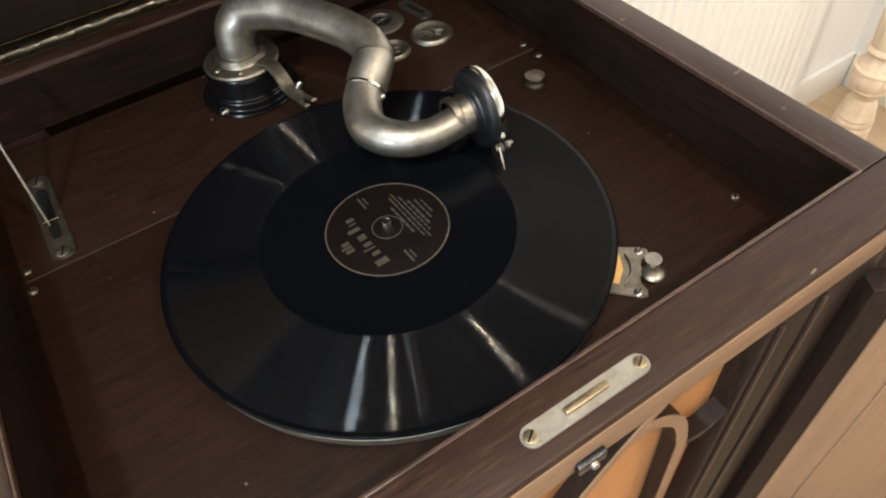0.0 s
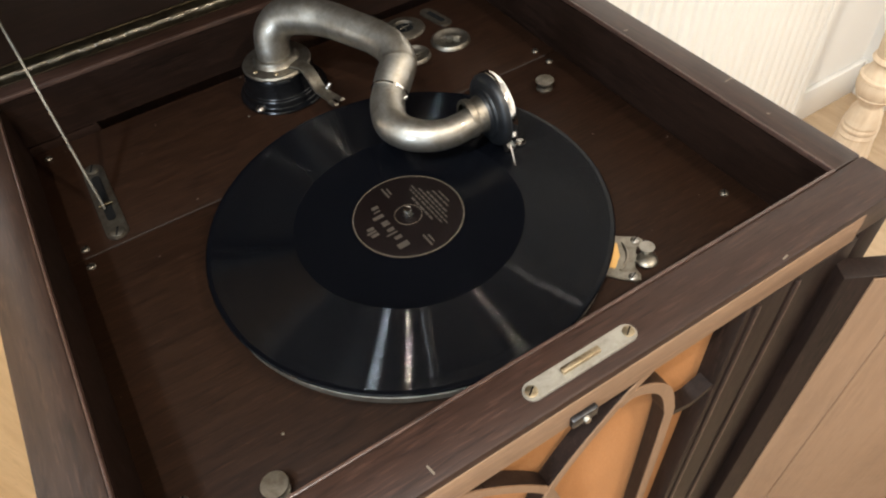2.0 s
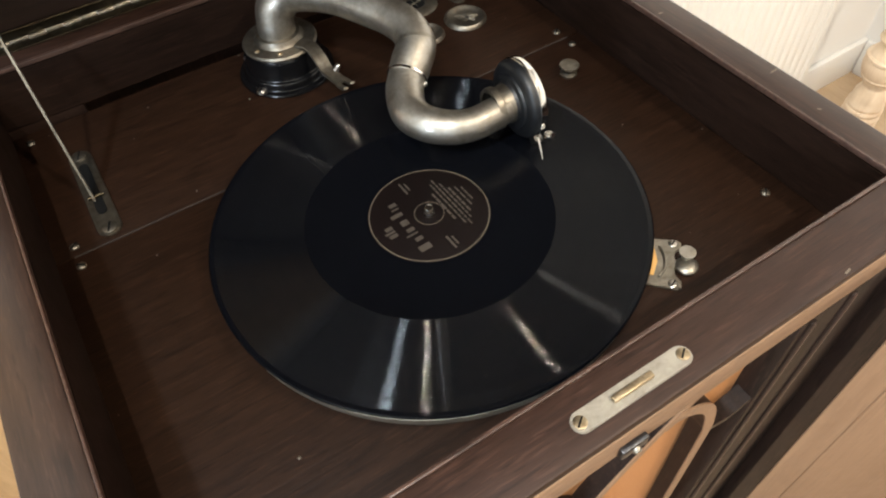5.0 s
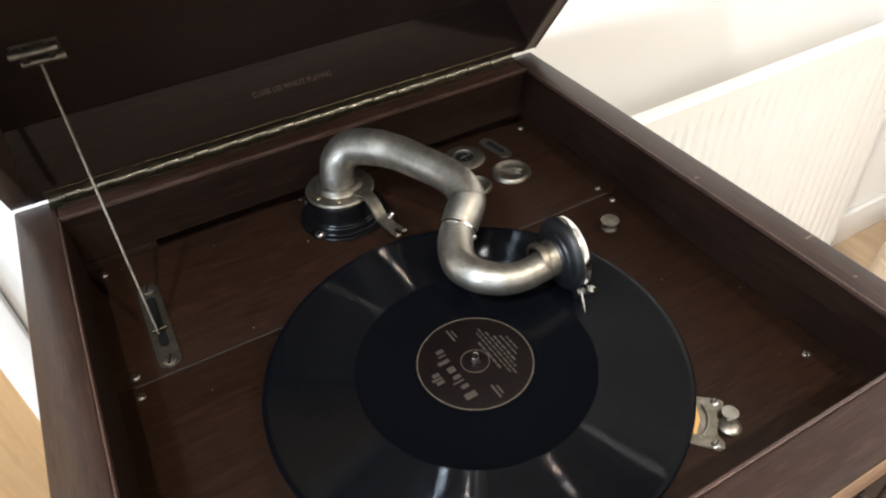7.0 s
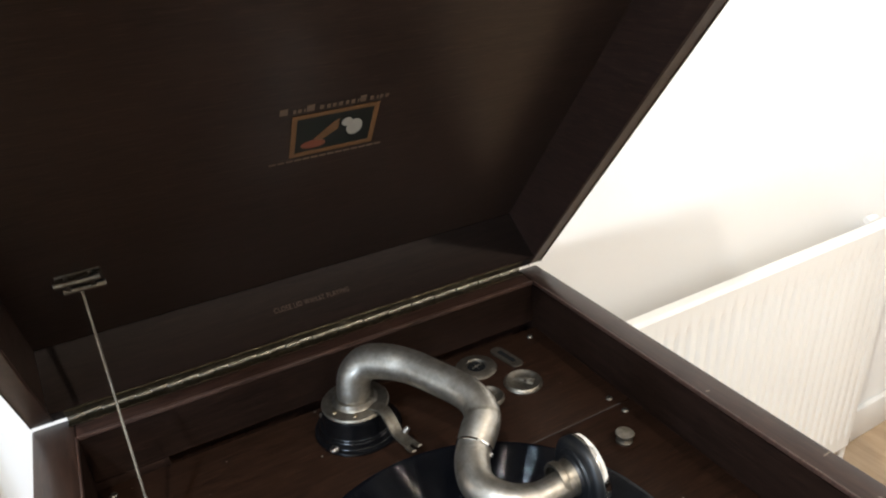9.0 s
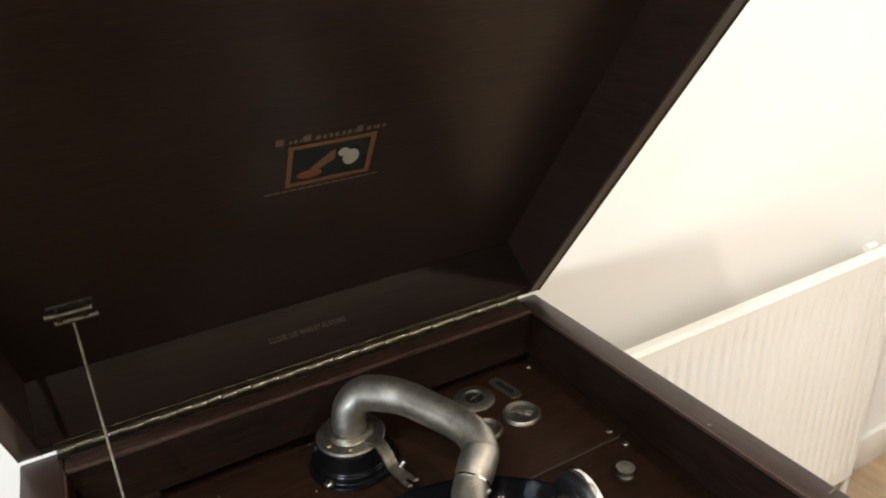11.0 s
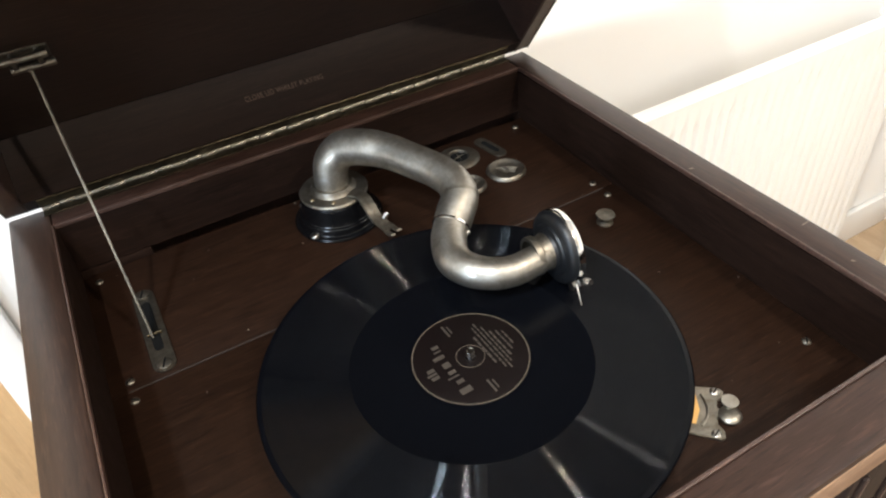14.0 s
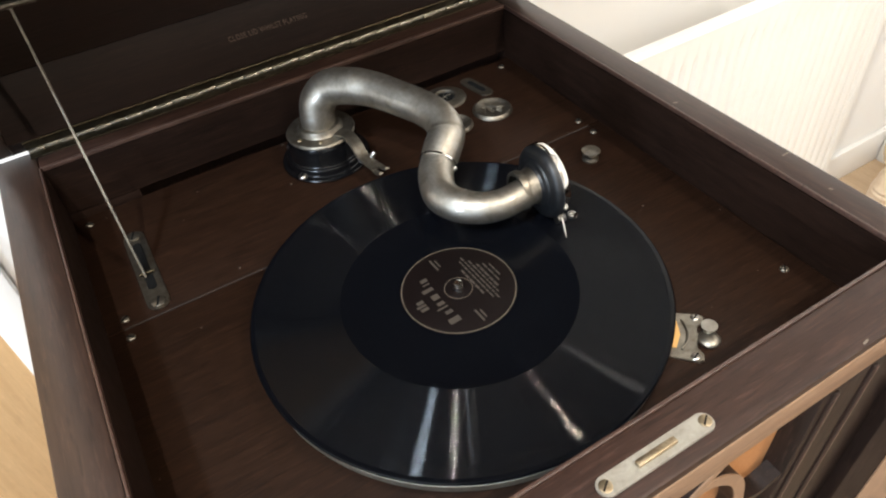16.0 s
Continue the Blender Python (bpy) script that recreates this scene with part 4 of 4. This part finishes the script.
    lathe(rim, [(0.0312, 0.0045), (0.0326, 0.0050), (0.0328, 0.0090), (0.0316, 0.0106), (0.0275, 0.0104), (0.0265, 0.0080)], face, 64)
    part("sound_box_ring", rim, BRIGHT, arm)
    dia = bmesh.new()
    lathe(dia, [(0, 0.0076), (0.0268, 0.0076)], face, 48)
    part("diaphragm", dia, DULL, arm)
    bar = box(bmesh.new(), -0.003, 0.003, -0.0365, -0.028, 0.003, 0.0095, 0.001, face @ Matrix.Rotation(radians(44), 4, "Z"))
    part("needle_holder", bar, STEEL, arm)
    th = bmesh.new()
    lathe(th, [(0, 0), (0.0032, 0), (0.0036, 0.003), (0.003, 0.006), (0, 0.0066)], at(0.1030, 0.0035, 0.8835, 0, 70, 30), 16)
    part("needle_screw", th, BRIGHT, arm)
    nd = tube(bmesh.new(), [(0.0990, 0.0075, 0.8800), (0.0975, 0.0025, 0.8745), (0.0955, -0.0035, 0.8685)], [0.0009, 0.0008, 0.0002], 8, 2)
    part("needle", nd, BRIGHT, arm)


tone_arm()

# ---- lid, leaning open on its stay ----
OPEN = radians(53.5)
HINGE = Vector((0, 0.314, 0.9125))
LID = Matrix.Translation(HINGE) @ Matrix(((1, 0, 0, 0), (0, -math.cos(OPEN), math.sin(OPEN), 0), (0, math.sin(OPEN), math.cos(OPEN), 0), (0, 0, 0, 1)))
# in the lid's own axes: x across, y from the hinge to the front edge, z from the mating edge up to the panel
LX, LT, LD, LLEN = 0.268, 0.0165, 0.062, 0.52


def lid():
    pan = part("lid", one_box(-LX, LX, 0, LLEN, LD, LD + 0.016, 0.003, LID), LID_WOOD, gram, "raised lid with dark mahogany inside")
    part("lid_back", one_box(-LX + LT, LX - LT, 0.0, LT, 0.0, LD - 0.0002, 0.0012, LID), LID_EDGE, pan)
    part("lid_front", one_box(-LX + LT, LX - LT, LLEN - LT, LLEN, 0.0, LD - 0.0002, 0.0012, LID), LID_EDGE, pan)
    for s in (-1, 1):
        a, b = sorted((s * LX, s * (LX - LT)))
        part("lid_side", one_box(a, b, 0.0, LLEN, 0.0, LD - 0.0002, 0.0012, LID), MAHOGANY_Y, pan)
    # transfer: a gilt frame round a small dark picture, drawn as plain shapes
    bx, by, w, h = 0.0045, 0.2420, 0.069, 0.047
    zt = LD - 0.0003
    m = LID @ at(bx, by, zt)
    fr = part("transfer", one_box(-w / 2, w / 2, -h / 2, h / 2, -0.0004, 0.0, m=m), GREEN, pan, "small gilt-framed picture transfer", False)
    t = 0.0038
    for a in ((-w / 2, w / 2, h / 2 - t, h / 2), (-w / 2, w / 2, -h / 2, -h / 2 + t), (-w / 2, -w / 2 + t, -h / 2 + t, h / 2 - t), (w / 2 - t, w / 2, -h / 2 + t, h / 2 - t)):
        part("frame_strip", one_box(*a, -0.0009, -0.0004, m=m), GOLD, fr, "", False)
    for px, py, rx, ry, mat in ((0.0165, -0.0005, 0.0066, 0.0088, CREAM), (0.0098, 0.0068, 0.0044, 0.0046, CREAM), (-0.016, -0.012, 0.010, 0.0045, RED)):
        el = [(px + rx * math.cos(a), py + ry * math.sin(a)) for a in [2 * math.pi * k / 24 for k in range(24)]]
        part("picture_shape", plate(bmesh.new(), el, -0.0008, -0.0004, 0, m), mat, fr, "", False)
    part("picture_shape", plate(bmesh.new(), [(-0.016, -0.006), (-0.012, -0.010), (0.003, 0.001), (0.003, 0.012), (-0.001, 0.010)], -0.0007, -0.0004, 0, m), TAN, fr, "", False)
    x = -0.044
    for wd in (0.0095, 0.003, 0.004, 0.0015, 0.0095, 0.005, 0.004, 0.004, 0.005, 0.004, 0.0045, 0.0015, 0.0075, 0.005, 0.002, 0.004, 0.0045):
        part("print_bar", one_box(x, x + 0.6 * wd, h / 2 + 0.003, h / 2 + (0.0095 if wd > 0.007 else 0.0068), -0.0004, 0.0, m=m), GILT, fr, "", False)
        x += wd + 0.0005
    for k in range(14):
        part("print_bar", one_box(-0.05 + k * 0.0068, -0.05 + k * 0.0068 + 0.0052, -h / 2 - 0.0065, -h / 2 - 0.0045, -0.0004, 0.0, m=m), GILT, fr, "", False)
    # lettering on the lid's back board
    cu = bpy.data.curves.new("lid_lettering", "FONT")
    cu.body = "CLOSE LID WHILST PLAYING"
    cu.size, cu.align_x, cu.align_y, cu.extrude = 0.0078, "CENTER", "CENTER", 0.0001
    cu.space_character = 1.15
    tmp = bpy.data.objects.new("tmp_text", cu)
    scene.collection.objects.link(tmp)
    dg = bpy.context.evaluated_depsgraph_get()
    me = bpy.data.meshes.new_from_object(tmp.evaluated_get(dg))
    scene.collection.objects.unlink(tmp)
    bpy.data.objects.remove(tmp)
    bm = bmesh.new()
    bm.from_mesh(me)
    bmesh.ops.transform(bm, matrix=LID @ Matrix(((1, 0, 0, -0.005), (0, 0, 1, LT + 0.0002), (0, 1, 0, 0.030), (0, 0, 0, 1))), verts=bm.verts)
    xs = [v.co.x for v in bm.verts]
    mid, span = (min(xs) + max(xs)) / 2, max(xs) - min(xs)
    for v in bm.verts:
        v.co.x = -0.005 + (v.co.x - mid) * 0.079 / span
    part("lettering", bm, FADED_GILT, pan, "small gilt lettering", False)
    # long hinge: two leaves and knuckles
    hx0, hx1 = -0.240, 0.236
    part("hinge_leaf", one_box(hx0, hx1, YB - 0.013, YB - 0.002, RIM, RIM + 0.0012, 0.0004), HINGE_METAL, gram)
    hl = part("hinge_leaf", one_box(hx0, hx1, 0.0018, 0.0150, -0.0012, 0.0, 0.0004, LID), HINGE_METAL, gram)
    k = 34
    step = (hx1 - hx0) / k
    for i in range(k):
        bm = bmesh.new()
        dy = 0.0007 * (1 if i % 2 else -1)
        lathe(bm, [(0, 0.0002), (0.0026, 0.0002), (0.0028, 0.0008), (0.0028, step - 0.0008), (0.0026, step - 0.0002), (0, step - 0.0002)], at(hx0 + i * step, YB - 0.0025 + dy, RIM + 0.0024, 0, 0, 90), 12)
        part("hinge_knuckle", bm, DULL, hl)
    # lid stay: slotted plate on the board, flat bar, bracket in the lid
    mp = at(-0.1925, 0.180, BOARD, 90)
    sp = part("stay_plate", plate(bmesh.new(), stadium(0.104, 0.0175, 10), 0, 0.0022, 0.0007, mp), CUP, gram, "dull nickel slotted stay plate")
    part("stay_slot", plate(bmesh.new(), stadium(0.062, 0.0072, 8, 0.002, 0.0), 0.0018, 0.0029, 0, mp), DARK, sp)
    for x, y in ((-0.1925, 0.1345), (-0.1925, 0.224)):
        h, place = screw(sp, x, y, BOARD + 0.0021, 0.0058, 0.0016, 70, None, False, CUP)
        slot(sp, place, 0.0058, 0.0016)
    bm = bmesh.new()
    lathe(bm, [(0, -0.0058), (0.0014, -0.0058), (0.0014, 0.0058), (0, 0.0058)], at(-0.1925, 0.170, BOARD + 0.0042, 0, 0, 90), 12)
    part("stay_pin", bm, HINGE_METAL, sp)
    topp = Vector((-0.1965, 0.291, 1.036))
    low = Vector((-0.1945, 0.168, BOARD + 0.002))
    bar = ribbon(bmesh.new(), [low, low.lerp(topp, 0.5), topp], 0.0016, 0.0075, (0, 0.8, -0.6), 2)
    st = part("lid_stay", bar, AGED, gram, "flat nickel lid stay bar")
    br = LID @ at(-0.196, 0.1240, LD)
    bk = part("stay_bracket", one_box(-0.016, 0.016, -0.0045, 0.0055, -0.0030, 0.0, 0.0010, br), CUP, pan, "dull nickel stay bracket")
    for y, x0, x1 in ((0.006, -0.018, 0.015), (-0.006, -0.013, 0.018)):
        rod = tube(bmesh.new(), [br @ Vector((x0, y, -0.008)), br @ Vector(((x0 + x1) / 2, y, -0.0085)), br @ Vector((x1, y, -0.008))], [0.0030, 0.0024, 0.0032], 12, 4)
        part("bracket_rod", rod, CUP, bk)
    for x in (-0.009, 0.009):
        part("bracket_lug", one_box(x - 0.0015, x + 0.0015, -0.007, 0.007, -0.010, -0.0025, 0.0006, br), CUP, bk)
    topq = br @ Vector((-0.002, -0.006, -0.009))
    bm = tube(bmesh.new(), [topp, topp.lerp(topq, 0.5), topq], [0.0022, 0.0024, 0.0026], 10, 2)
    part("stay_eye", bm, DULL, bk)


lid()
